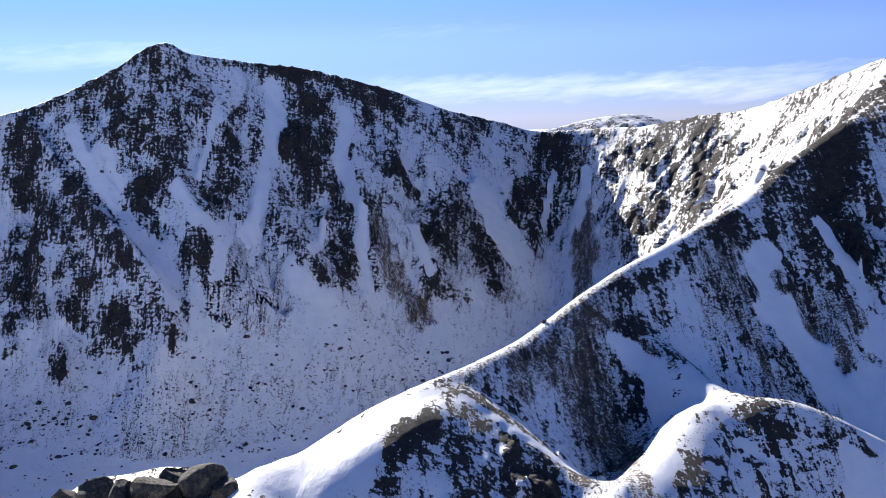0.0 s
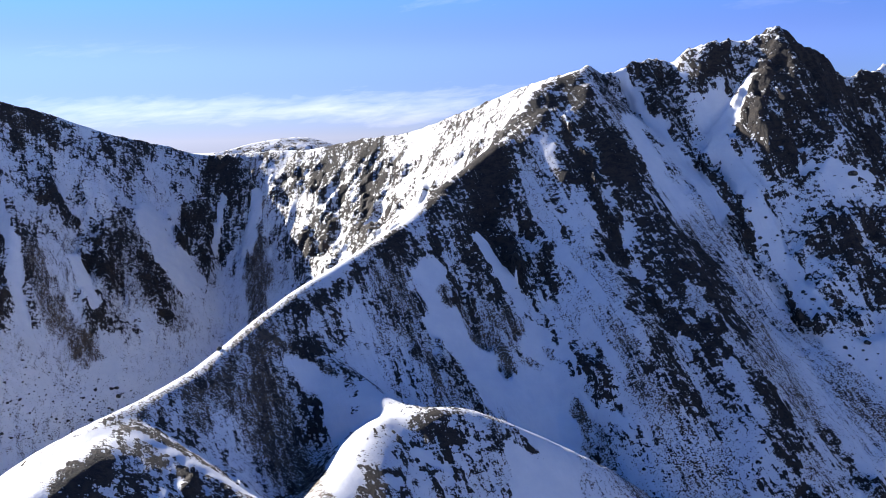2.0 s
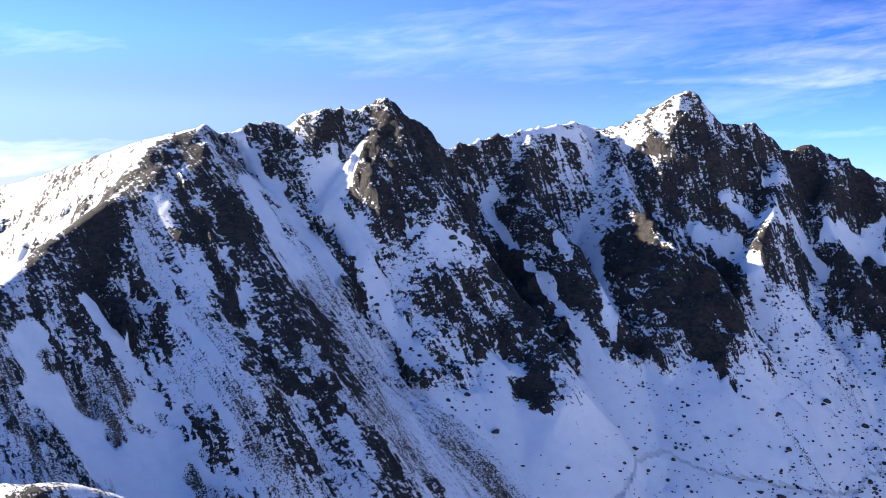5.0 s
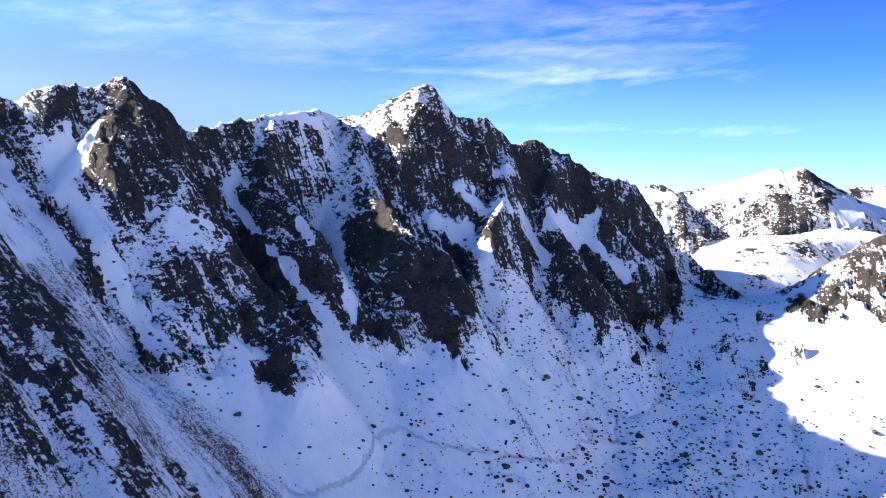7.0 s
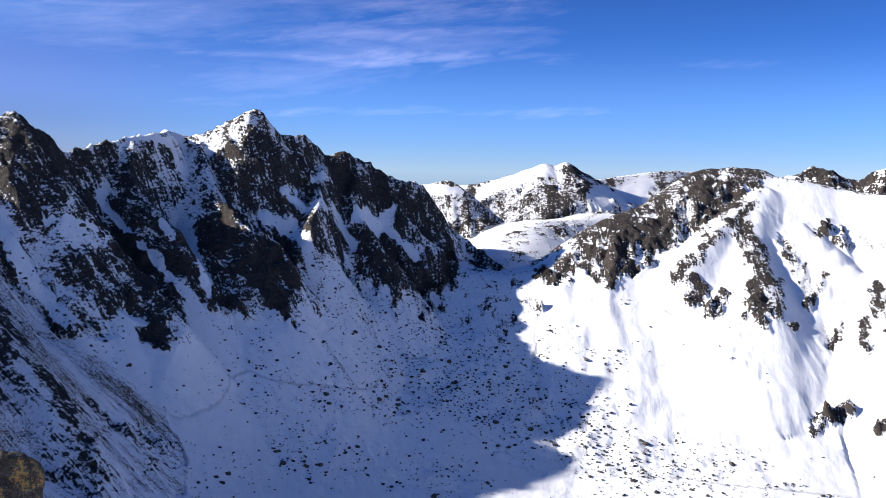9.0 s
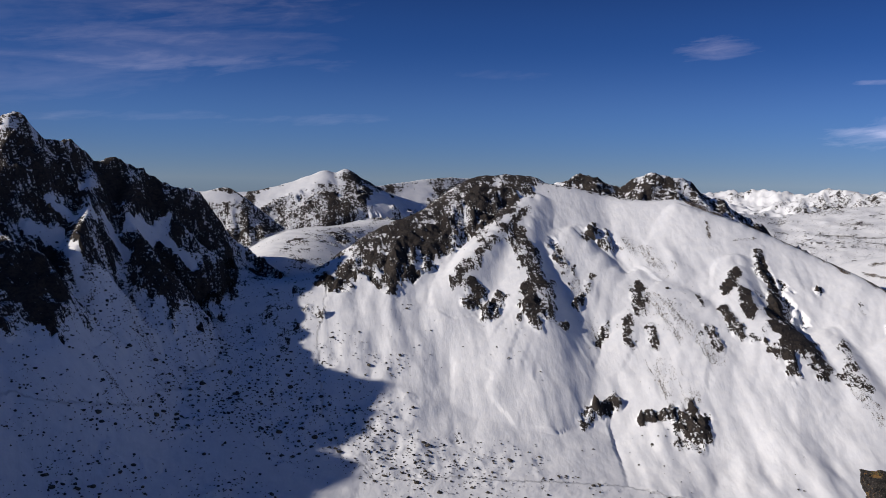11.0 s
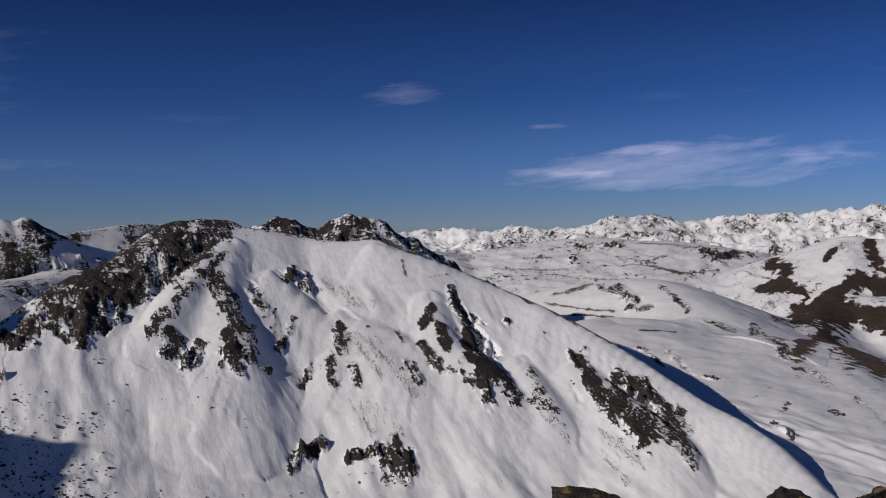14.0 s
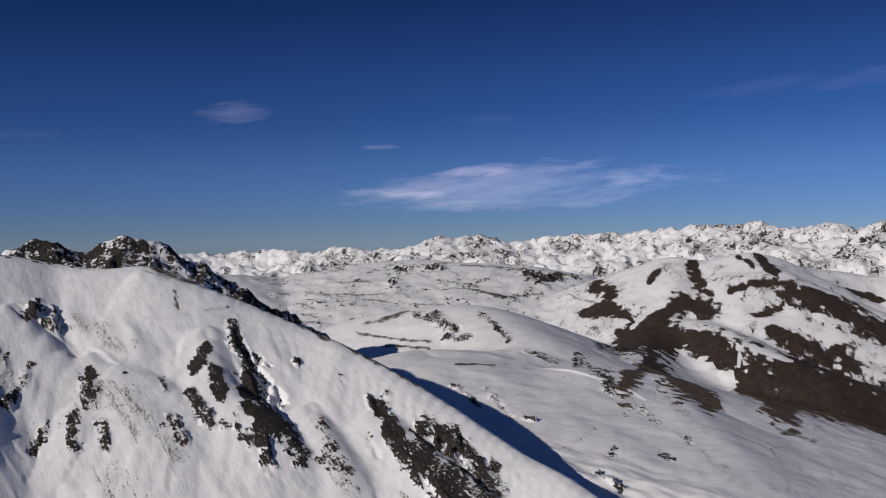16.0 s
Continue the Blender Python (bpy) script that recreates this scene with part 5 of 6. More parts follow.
streak(32.0, 73.3, 1.4, -2.4, -1.17, -0.73, 2.7, grass=0.56)
streak(33.9, 77.2, 1.3, -2.7, -1.29, -0.77, 2.8, grass=0.46)
streak(35.8, 70.8, 0.6, -3.7, -0.98, 0.01, 3.1, grass=0.46)
streak(22.7, 68.2, -1.1, -6.9, -0.45, -0.31, 6.0, grass=0.50)
streak(37.7, 78.4, 0.9, -3.6, -0.78, -0.18, 3.2, grass=0.42)
streak(39.0, 71.7, 0.4, -3.0, -0.81, 0.03, 3.2, grass=0.42)
streak(40.5, 71.7, 0.4, -3.9, -0.66, -0.00, 5.7, grass=0.44)
streak(35.0, 82.5, 0.9, -2.3, -1.06, -0.72, 3.0, grass=0.40)
streak(31.6, 85.4, 0.3, -1.8, -0.77, -0.22, 2.4, grass=0.50)
streak(26.6, 82.4, -0.0, -2.1, -1.64, -0.93, 1.5, rock=-0.30, grass=-0.20)
streak(27.4, 78.5, 0.8, -1.8, -1.57, -1.25, 1.8, rock=-0.30, grass=-0.20)
streak(29.2, 74.7, 1.1, -2.0, -1.37, -0.96, 2.0, rock=-0.30, grass=-0.20)
streak(31.6, 71.3, 1.2, -1.5, -3.49, -6.11, 1.8, rock=-0.30, grass=-0.20)
streak(33.3, 86.2, 0.5, -2.1, -0.76, -0.66, 3.9, rock=-0.30, grass=-0.20)
streak(34.0, 82.7, 0.2, -1.4, -0.75, -0.55, 2.7, rock=-0.30, grass=-0.20)
streak(35.6, 72.2, 0.4, -2.2, -0.24, -0.01, 7.7, rock=-0.30, grass=-0.20)
streak(40.1, 81.4, 0.3, -3.3, -0.43, 0.01, 5.3, rock=-0.30, grass=-0.20)
streak(38.7, 74.5, 0.2, -3.0, -0.28, 0.04, 8.1, rock=-0.30, grass=-0.20)
streak(53.4, 93.3, -0.1, -3.4, -1.45, -1.08, 3.9, rock=-0.30, grass=-0.20)
streak(53.4, 87.9, 0.1, -2.0, -1.32, -0.89, 2.6, rock=-0.30, grass=-0.20)
streak(18.5, 58.6, 1.0, -0.6, -0.16, -0.21, 8.1, rock=-0.30, grass=-0.20)
streak(70.3, 93.9, -0.4, -2.1, -4.14, -0.27, 0.7, rock=0.82, lift=0.12)
streak(69.6, 89.9, -0.4, -1.9, -4.88, -1.25, 0.7, rock=0.82, lift=0.12)
streak(66.9, 99.6, -2.0, 2.0, 0.87, 0.55, 1.9, rock=0.80, lift=0.12)
streak(65.9, 98.5, -0.2, -0.6, -1.06, 0.55, 0.8, rock=0.78, lift=0.12)
streak(62.2, 100.7, -0.0, -1.1, -1.18, 0.42, 0.7, rock=0.70, lift=0.12)
streak(61.5, 97.9, -0.4, -1.2, -1.35, -0.02, 1.3, rock=0.72, lift=0.12)
streak(59.5, 102.5, -0.2, -2.1, -0.97, -0.11, 2.2, rock=0.67, lift=0.12)
streak(64.7, 89.2, 0.2, -2.2, -1.68, -0.06, 1.3, rock=0.80, lift=0.12)
streak(67.3, 84.6, 2.4, -2.5, -1.12, -1.18, 2.0, rock=0.80, lift=0.12)
streak(76.0, 90.1, 0.0, -2.5, -6.13, -4.20, 1.6, rock=0.84, lift=0.12)
streak(70.7, 78.0, 0.3, -2.3, -6.15, -3.22, 1.0, rock=0.86, lift=0.12)
streak(69.9, 71.4, -1.1, -4.3, -4.29, -0.87, 1.6, rock=0.86, lift=0.12)
streak(65.5, 75.4, 1.2, -2.8, -1.85, -0.59, 2.1, rock=0.82, lift=0.12)
streak(78.0, 79.6, -1.1, -3.0, -0.75, 0.75, 2.0, rock=0.84, lift=0.12)
streak(64.8, 83.7, 0.9, -0.2, -0.12, -0.92, 1.2, rock=0.72, lift=0.12)
streak(65.3, 79.0, 0.5, -0.7, -0.65, -0.38, 1.1, rock=0.72, lift=0.12)
streak(67.7, 80.4, 2.9, -1.8, -0.89, -1.31, 1.8, rock=0.47, lift=0.12)
streak(84.6, 94.3, 2.3, -1.6, -2.08, -0.73, 1.3, rock=0.78, lift=0.12)
streak(84.9, 88.6, -2.0, -4.1, -1.34, 1.64, 1.3, rock=0.78, lift=0.12)
streak(90.3, 93.3, 1.9, -1.1, -0.62, -0.83, 2.0, rock=0.72, lift=0.12)
streak(88.8, 87.7, -3.9, -3.0, -3.09, 0.72, 0.9, rock=0.80, lift=0.12)
streak(96.1, 86.1, -0.2, -4.1, -2.17, -0.24, 2.3, rock=0.48, lift=0.12)
streak(82.2, 79.0, 0.1, -3.0, -1.15, -0.43, 1.9, rock=0.80, lift=0.12)
streak(79.1, 73.1, -0.2, -2.7, -0.94, 0.27, 2.1, rock=0.78, lift=0.12)
streak(79.1, 69.0, 0.2, -1.4, -1.25, -0.01, 1.4, rock=0.78, lift=0.12)
streak(84.6, 73.8, 1.8, -1.8, -4.80, -2.23, 1.2, rock=0.82, lift=0.12)
streak(84.7, 69.1, -1.6, -3.0, -2.73, 0.52, 1.1, rock=0.82, lift=0.12)
streak(102.4, 84.8, 1.6, -1.6, -1.03, -1.44, 1.6, rock=0.78, lift=0.12)
streak(107.0, 78.1, 0.1, -1.8, -3.28, 0.39, 0.8, rock=0.80, lift=0.12)
streak(101.0, 78.9, -0.5, -2.3, -1.07, 0.64, 1.8, rock=0.72, lift=0.12)
streak(89.5, 69.8, -1.3, -4.2, -5.73, -1.59, 1.1, rock=0.84, lift=0.12)
streak(87.1, 64.0, -1.1, -1.6, -2.27, 1.91, 0.7, rock=0.84, lift=0.12)
streak(94.7, 65.7, -4.6, -4.0, -4.10, -1.08, 1.1, rock=0.86, lift=0.12)
streak(103.4, 74.1, 0.2, -1.2, -1.89, 0.15, 0.8, rock=0.78, lift=0.12)
streak(110.5, 73.4, 0.3, -1.6, -2.98, -0.30, 1.3, rock=0.76, lift=0.12)
streak(119.1, 68.8, -0.3, -3.2, -1.97, 0.62, 1.6, rock=0.80, lift=0.12)
streak(123.5, 66.6, 0.7, -2.3, -2.74, 0.09, 1.8, rock=0.80, lift=0.12)
streak(106.1, 64.9, 1.9, -0.9, -3.75, -0.92, 1.4, rock=0.74, lift=0.12)
streak(104.2, 62.3, 0.8, -0.5, -2.91, -1.06, 1.4, rock=0.78)
streak(109.7, 58.8, -1.0, -2.1, -1.06, 0.70, 1.5, rock=0.78, lift=0.12)
streak(108.9, 55.0, 0.2, -1.7, -4.63, -1.35, 1.5, rock=0.78, lift=0.12)
streak(121.8, 58.5, -0.6, -3.1, -3.51, 0.22, 1.4, rock=0.82, lift=0.12)
streak(123.6, 54.5, 2.4, -0.9, -4.19, -0.94, 0.8, rock=0.82, lift=0.12)
streak(131.5, 57.8, 4.3, -2.2, -20.32, -7.95, 3.1, rock=0.72, lift=0.12)
streak(134.2, 49.8, -1.2, -3.1, -3.50, -0.87, 2.5, rock=0.72, lift=0.12)
streak(148.0, 67.0, 20.1, 4.9, -1.45, -0.02, 3.6, rock=0.45, lift=0.12)
streak(93.2, 83.3, 0.8, -2.1, -0.51, -0.59, 3.8, rock=0.40)
streak(58.6, 76.4, 2.5, -0.5, -0.48, -1.67, 1.6, grass=0.30)
streak(63.7, 95.4, -1.6, -2.3, -0.23, 1.76, 1.8, rock=-0.30, grass=-0.20)
streak(61.4, 89.5, -0.7, -3.5, -0.78, 0.59, 2.6, rock=-0.30, grass=-0.20)
streak(60.5, 83.0, -0.2, -3.1, -1.03, 0.22, 3.4, rock=-0.30, grass=-0.20)
streak(60.0, 77.1, -0.2, -2.8, -0.76, 0.39, 2.5, rock=-0.30, grass=-0.20)
streak(57.9, 102.6, 0.1, -3.3, -0.59, 0.12, 4.5, rock=-0.30, grass=-0.20)
streak(57.8, 95.8, -0.2, -3.6, -1.16, -0.90, 4.2, rock=-0.30, grass=-0.20)
streak(57.7, 88.9, 0.1, -3.3, -0.95, -0.58, 4.4, rock=-0.30, grass=-0.20)
streak(68.3, 82.6, 2.2, -2.3, -0.24, -0.24, 7.9, rock=-0.30, grass=-0.20)
streak(66.2, 94.8, -1.5, -1.1, -0.04, 0.44, 6.3, rock=-0.30, grass=-0.20)
streak(81.6, 87.6, -1.5, -4.0, -0.25, 0.30, 6.7, rock=-0.30, grass=-0.20)
streak(78.2, 76.4, -1.0, -3.6, -0.44, 0.31, 4.5, rock=-0.30, grass=-0.20)
streak(76.9, 69.8, -0.3, -3.1, -0.62, 0.08, 4.8, rock=-0.30, grass=-0.20)
streak(81.9, 77.4, -0.5, -1.3, -0.39, 0.27, 2.0, rock=-0.30, grass=-0.20)
streak(84.3, 73.6, -4.2, -5.3, -2.61, -1.78, 8.3, rock=-0.30, grass=-0.20)
streak(101.5, 71.4, 0.6, -2.1, -1.04, 0.01, 2.8, rock=-0.30, grass=-0.20)
streak(107.0, 70.2, 1.2, -2.6, -0.84, -0.33, 3.4, rock=-0.30, grass=-0.20)
streak(99.5, 65.5, -3.2, -4.2, -0.54, 0.62, 4.3, rock=-0.30, grass=-0.20)
streak(118.1, 63.4, 3.4, -1.4, -1.58, -0.53, 2.3, rock=-0.30, grass=-0.20)
streak(119.4, 58.5, -0.8, -3.6, -0.62, 0.23, 5.7, rock=-0.30, grass=-0.20)
streak(126.5, 64.7, -0.3, -1.0, -0.47, 0.17, 3.0, rock=-0.30, grass=-0.20)
streak(111.3, 64.9, -1.2, -2.8, -0.71, 0.22, 5.7, rock=-0.30, grass=-0.20)
streak(95.1, 92.5, 3.0, -1.7, -0.30, -0.24, 6.4, rock=-0.30, grass=-0.20)
streak(115.7, 77.0, 0.5, -0.6, -0.50, -0.29, 1.7, rock=-0.30, grass=-0.20)
streak(113.7, 71.5, 1.1, -0.6, -0.51, -0.47, 3.2, rock=-0.30, grass=-0.20)
streak(-46.8, 111.9, 2.9, 2.5, 0.33, -0.46, 11.0, scree=0.90)
streak(-41.4, 115.2, 2.4, 0.8, 0.30, -0.51, 7.1, scree=0.90)
streak(-39.1, 109.9, 4.6, 1.5, 0.40, -0.79, 10.5, scree=0.95)
streak(-30.4, 114.9, 4.1, 3.5, 0.26, -0.34, 10.1, scree=0.95)
streak(-20.0, 123.0, 6.3, 4.6, 0.19, -0.47, 12.9, scree=0.95)
streak(-33.6, 109.4, 4.0, 2.5, 0.39, -0.61, 8.1, scree=0.45)
streak(-32.3, 116.1, 1.3, 0.0, -0.26, -0.85, 1.5, scree=0.50)
streak(-24.0, 112.6, 1.4, -0.6, -0.30, -1.57, 1.1, scree=0.70)
streak(-19.0, 115.7, 1.1, -0.8, -0.24, -0.92, 1.8, scree=0.85)
streak(-30.0, 111.1, 1.3, -0.2, -0.17, -0.78, 1.9, scree=0.60)
streak(-19.3, 127.2, 2.5, 2.8, 1.10, -1.40, 1.5, scree=0.50)
streak(-13.9, 131.9, 2.8, 1.9, 0.44, -2.24, 1.3, scree=0.50)
streak(9.2, 153.3, 6.4, 5.6, 0.09, -2.14, 3.5, scree=0.50)
streak(-14.2, 126.2, 2.0, 1.9, 0.55, -0.89, 2.2, scree=0.70)
streak(99.3, 55.1, 4.3, -5.5, -7.06, -2.29, 1.6, scree=0.55)
streak(104.5, 43.0, 0.9, -6.6, -7.56, -1.24, 1.5, scree=0.55)
streak(77.7, 65.2, 1.0, -6.1, -3.44, -1.00, 2.9, scree=0.30)
streak(80.2, 52.7, 1.5, -6.4, -2.78, -0.42, 3.1, scree=0.30)
streak(85.3, 43.5, 5.7, -5.1, -3.52, -1.60, 3.2, scree=0.65)
streak(96.8, 39.2, -0.1, -6.7, -5.67, -0.89, 1.9, scree=0.75)
streak(98.6, 25.1, 1.9, -7.4, -5.14, -1.24, 2.3, scree=0.75)
streak(92.3, 19.7, 2.1, -7.5, -4.20, -1.01, 3.2, scree=0.50)
streak(70.9, 54.6, 3.0, -4.5, -1.31, -0.48, 5.4, scree=0.50)
streak(73.8, 37.6, 4.1, -9.6, -4.18, -1.57, 3.9, scree=0.50)
streak(113.6, 23.5, -1.1, -5.9, -2.50, 0.04, 2.9, scree=0.40)

# bare rock along the crests
for crest, wide, amount in (
        (((-75, 148), (-60, 157), (-47, 162), (-40, 167), (-21, 178.5), (2, 190), (11, 194.5)), 2.2, 0.62),
        (((62, 106.5), (66, 102.5), (72.7, 98), (77, 96), (81, 96.8), (90, 95.3)), 2.6, 0.7),
        (((110.8, 82.5), (115, 78.5), (119.6, 74.7), (124.2, 71), (127.3, 65.2), (131, 60.4)), 2.2, 0.6),
        (((136, 32.5), (142, 28), (150, 21.4), (157, 17.7), (160.6, 14), (164, 6.8)), 4.5, 0.78),
        (((163.2, 4.5), (164, -2), (164.6, -8.3), (163, -15.8)), 1.5, 0.45),
        (((108, 86), (109.4, 85), (110.6, 83)), 1.0, 0.5)):
    for (ax, ay), (bx, by) in zip(crest, crest[1:]):
        half = 0.5 * math.hypot(bx - ax, by - ay)
        streak((ax + bx) / 2, (ay + by) / 2, (bx - ax) / 2, (by - ay) / 2, -(by - ay) / 2 * wide / half, (bx - ax) / 2 * wide / half, half / wide, rock=amount)

# dry grass on the wind-swept side of the white crest
for (ax, ay), (bx, by) in zip(((163, -22), (158, -31), (154.5, -39), (149.6, -46.5), (143.5, -53), (137.5, -59)), ((158.5, -30), (155, -38), (150.5, -45.5), (144, -52.5), (138, -58.5), (132, -64))):
    streak((ax + bx) / 2 + 0.6, (ay + by) / 2 - 0.5, (bx - ax) / 2, (by - ay) / 2, 1.0, -0.8, 3.0, grass=0.6)


def relief(x, y):
    """The land in full: height, cover and flow."""
    h, rule, along, down, side = land(x, y)
    num = rule.astype(int)
    group = GROUP_OF[num]
    sunny = ramp(side, -0.2, 0.2)
    rock, grass, scree = np.zeros(x.shape), np.zeros(x.shape), np.zeros(x.shape)
    for g, name in enumerate(GROUPS):
        m = group == g
        if not m.any():
            continue
        a, b, reach = ROCKY[name]
        rock[m] = (a * sunny[m] + b * (1 - sunny[m])) * (1 - 0.9 * ramp(down[m], reach * 0.75, reach * 1.25))
        a, b = GRASSY[name]
        grass[m] = a * sunny[m] + b * (1 - sunny[m])
        scree[m] = SCREE[name]
    # below a ragged line the cliffs give way to snow
    uneven = h + 4.5 * fbm(x / 7, y / 7, 3, 131)
    for name, lo, hi in (("cirque", -30, -20), ("dark", -22, -14)):
        rock = np.where(group == GROUPS.index(name), rock * (0.12 + 0.88 * ramp(uneven, lo, hi)), rock)
    # fall lines: down from the crest on the near ridge, towards the middle of the basin elsewhere
    turn, out = np.arctan2(x + 18, y + 12) * 125, np.hypot(x + 18, y + 12)
    inward = ~np.isin(group, [GROUPS.index(k) for k in ("near", "home", "hump")])
    beside = np.isin(group, [GROUPS.index("near"), GROUPS.index("dark")])
    east = np.maximum(x - 72, 0)
    white = group == GROUPS.index("snow")
    along = np.where(white, 0.36 * x - 0.93 * y, np.where(beside, np.minimum(x, 72) + 62 * np.arctan2(east, np.maximum(y - 15, 5)), np.where(inward, turn, along)))
    fall = np.where(white, -0.93 * x - 0.36 * y, np.where(beside, -np.hypot(east, y - 15), np.where(inward, -out, down)))
    ragged = 0.3 * fbm(x / 4.5, y / 4.5, 4, 77) + 0.45 * fbm(along / 2.6, fall / 11, 3, 79)
    lo, hi = (x.min(), y.min()), (x.max(), y.max())
    for px, py, inv, span, r, g, s in PATCHES:
        if px + span < lo[0] or px - span > hi[0] or py + span < lo[1] or py - span > hi[1]:
            continue
        q = np.hypot(inv[0, 0] * (x - px) + inv[0, 1] * (y - py), inv[1, 0] * (x - px) + inv[1, 1] * (y - py))
        w = 1 - ramp(q + ragged, 0.5, 1.3)
        rock = np.where(w > 0, np.maximum(rock, rock + w * r * np.clip(1.5 - np.maximum(rock, 0), 0.25, 1)) if r > 0 else rock + w * r, rock)
        grass, scree = grass + w * g, scree + w * s
    bald = group == GROUPS.index("brown")
    grass = np.where(bald, np.minimum(grass, 0.8) + (0.6 * fbm(x / 9, y / 9, 4, 143, 0.65) + 0.4 * fbm(along / 5, fall / 24, 3, 145)) * ramp(grass, 0.05, 0.4), grass)
    rock, grass = np.clip(rock, -0.5, np.where(group == GROUPS.index("dark"), 0.69, 0.67)), np.clip(grass, -0.5, np.where(bald, 0.74, 0.62))
    far = ramp(np.hypot(x + 20, y + 10), 220, 330)
    size = 1 + 0.7 * far
    ragged = 0.5 * fbm(x / 2.2, y / 2.2, 4, 211, 0.6) + 0.45 * fbm(along / 1.5, fall / 6, 3, 213)
    for px, py, inv, span, slim, r, g, s, up in STREAKS:
        if px + span < lo[0] or px - span > hi[0] or py + span < lo[1] or py - span > hi[1]:
            continue
        a, b = inv[0, 0] * (x - px) + inv[0, 1] * (y - py), inv[1, 0] * (x - px) + inv[1, 1] * (y - py)
        w = 1 - ramp(np.hypot(np.maximum(np.abs(a) - 1, 0) * slim, b) + ragged, 0.5, 1.25)
        if r is not None:
            rock = rock + w * (r - rock)
        if g is not None:
            grass = grass + w * (g - grass)
        if s is not None:
            scree = scree + w * (s - scree)
        if up:
            h = h + up * w * ramp(down, 0.5, 4)
    # flutes and gullies that run down the slope
    flute = ridged((along + 1.6 * fbm(x / 11, y / 11, 2, 3)) / (6.5 * size), fall / (34 * size) + group * 3.1, 3, 11)
    steep = np.isin(group, [GROUPS.index(k) for k in ("cirque", "near", "dark", "back", "snow", "horn", "range", "brown")])
    deep = np.where(steep, 1.25, 0.2) * ramp(down, 1, 14 * size) * size * (0.12 + 1.2 * ramp(rock, 0.1, 0.5))
    deep = np.where(np.isin(group, [GROUPS.index("range"), GROUPS.index("brown")]), deep * 0.5, deep)
    deep = np.where(group == GROUPS.index("snow"), deep * (0.15 + 0.6 * ramp(rock, 0.2, 0.5)), deep)
    h = h + deep * (flute - 0.1)
    rock = rock + 0.16 * flute * steep * ramp(rock, 0.02, 0.2) + (0.2 * fbm(x / (9 * size), y / (9 * size), 3, 41) + 0.22 * fbm(x / 3.2, y / 3.2, 3, 43)) * ramp(rock, 0.0, 0.2)
    # bands of rock and of old snow that follow the fall line
    band = fbm((along + 1.2 * fbm(x / 8, y / 8, 2, 5)) / 5.5, fall / 45 + group * 1.7, 3, 161)
    banded = np.isin(group, [GROUPS.index(k) for k in ("near", "cirque", "dark")])
    rock = rock + np.where(banded, 0.26 * band, 0) * ramp(rock, 0.05, 0.3)
    grass = grass + np.where(beside, 0.3 * fbm(along / 7 + 9, fall / 40, 3, 171), 0)
    # crags stand proud and broken, drifts lie soft between
    crag = ramp(rock, 0.3, 0.62) * np.where(group == GROUPS.index("dark"), 0.75 + 0.25 * ramp(down, 0.5, 7), np.where(group == GROUPS.index("near"), ramp(down, 1.5, 8), 0.3 + 0.7 * ramp(down, 0.5, 7)))
    h = h + crag * np.where(group == GROUPS.index("snow"), 0.7, np.where(np.isin(group, [GROUPS.index(k) for k in ("range", "brown", "back", "blue", "horn")]), 0.22, np.where(group == GROUPS.index("dark"), 1.0, 1 - 0.85 * sunny))) * size * (0.75 * ridged(x / (3.6 * size), y / (3.6 * size), 4, 51, 0.55) + 0.25)
    h = h + 0.09 * size * fbm(x / 5, y / 5, 3, 61) + crag * 0.22 * fbm(x / 0.8, y / 0.8, 2, 71)
    h = h + np.where(group == GROUPS.index("range"), 2.4 * ridged(x / 27, y / 27, 3, 151, 0.5) + 1.1 * ridged(x / 8, y / 8, 3, 157, 0.6), np.where(group == GROUPS.index("horn"), 1.1 * ridged(x / 8, y / 8, 4, 151), 0.0))
    h = h + np.where(white, ramp(down, 3, 15) * (1 - 0.8 * ramp(down, 25, 60)) * (0.45 * fbm((along + 3 * fbm(x / 18, y / 18, 2, 185)) / 8, fall / 30, 3, 181) + 0.2 * fbm(along / 3, fall / 12, 2, 183)), 0)
    h = h + np.where(np.isin(group, [GROUPS.index("hump"), GROUPS.index("plain")]), 0.14 * fbm(x / 22, y / 30, 3, 191), 0)
    # wind-cut drifts that lie along the foot of the white crest
    off = (x - 125) * 0.62 - (y + 69) * 0.79
    lee = ramp(off, 1, 5) * (1 - ramp(off, 14, 26)) * (1 - ramp(np.abs(-0.79 * (x - 125) - 0.62 * (y + 69)), 40, 70))
    h = h + np.where(group == GROUPS.index("hump"), lee * (0.7 * fbm(off / 7, (-0.79 * x - 0.62 * y) / 18, 3, 221) + 0.15 * fbm(off / 2.5, (-0.79 * x - 0.62 * y) / 6, 2, 223)), 0)
    bumpy = ramp(scree, 0.25, 0.6)
    h = h + bumpy * 0.26 * fbm(x / 3.2, y / 3.2, 3, 81)
    scree = scree + 0.25 * fbm(x / 14, y / 14, 3, 91) * ramp(scree, 0.02, 0.15)
    return h, np.stack([rock, grass, scree], 1), np.stack([along, fall, group.astype(float)], 1), group


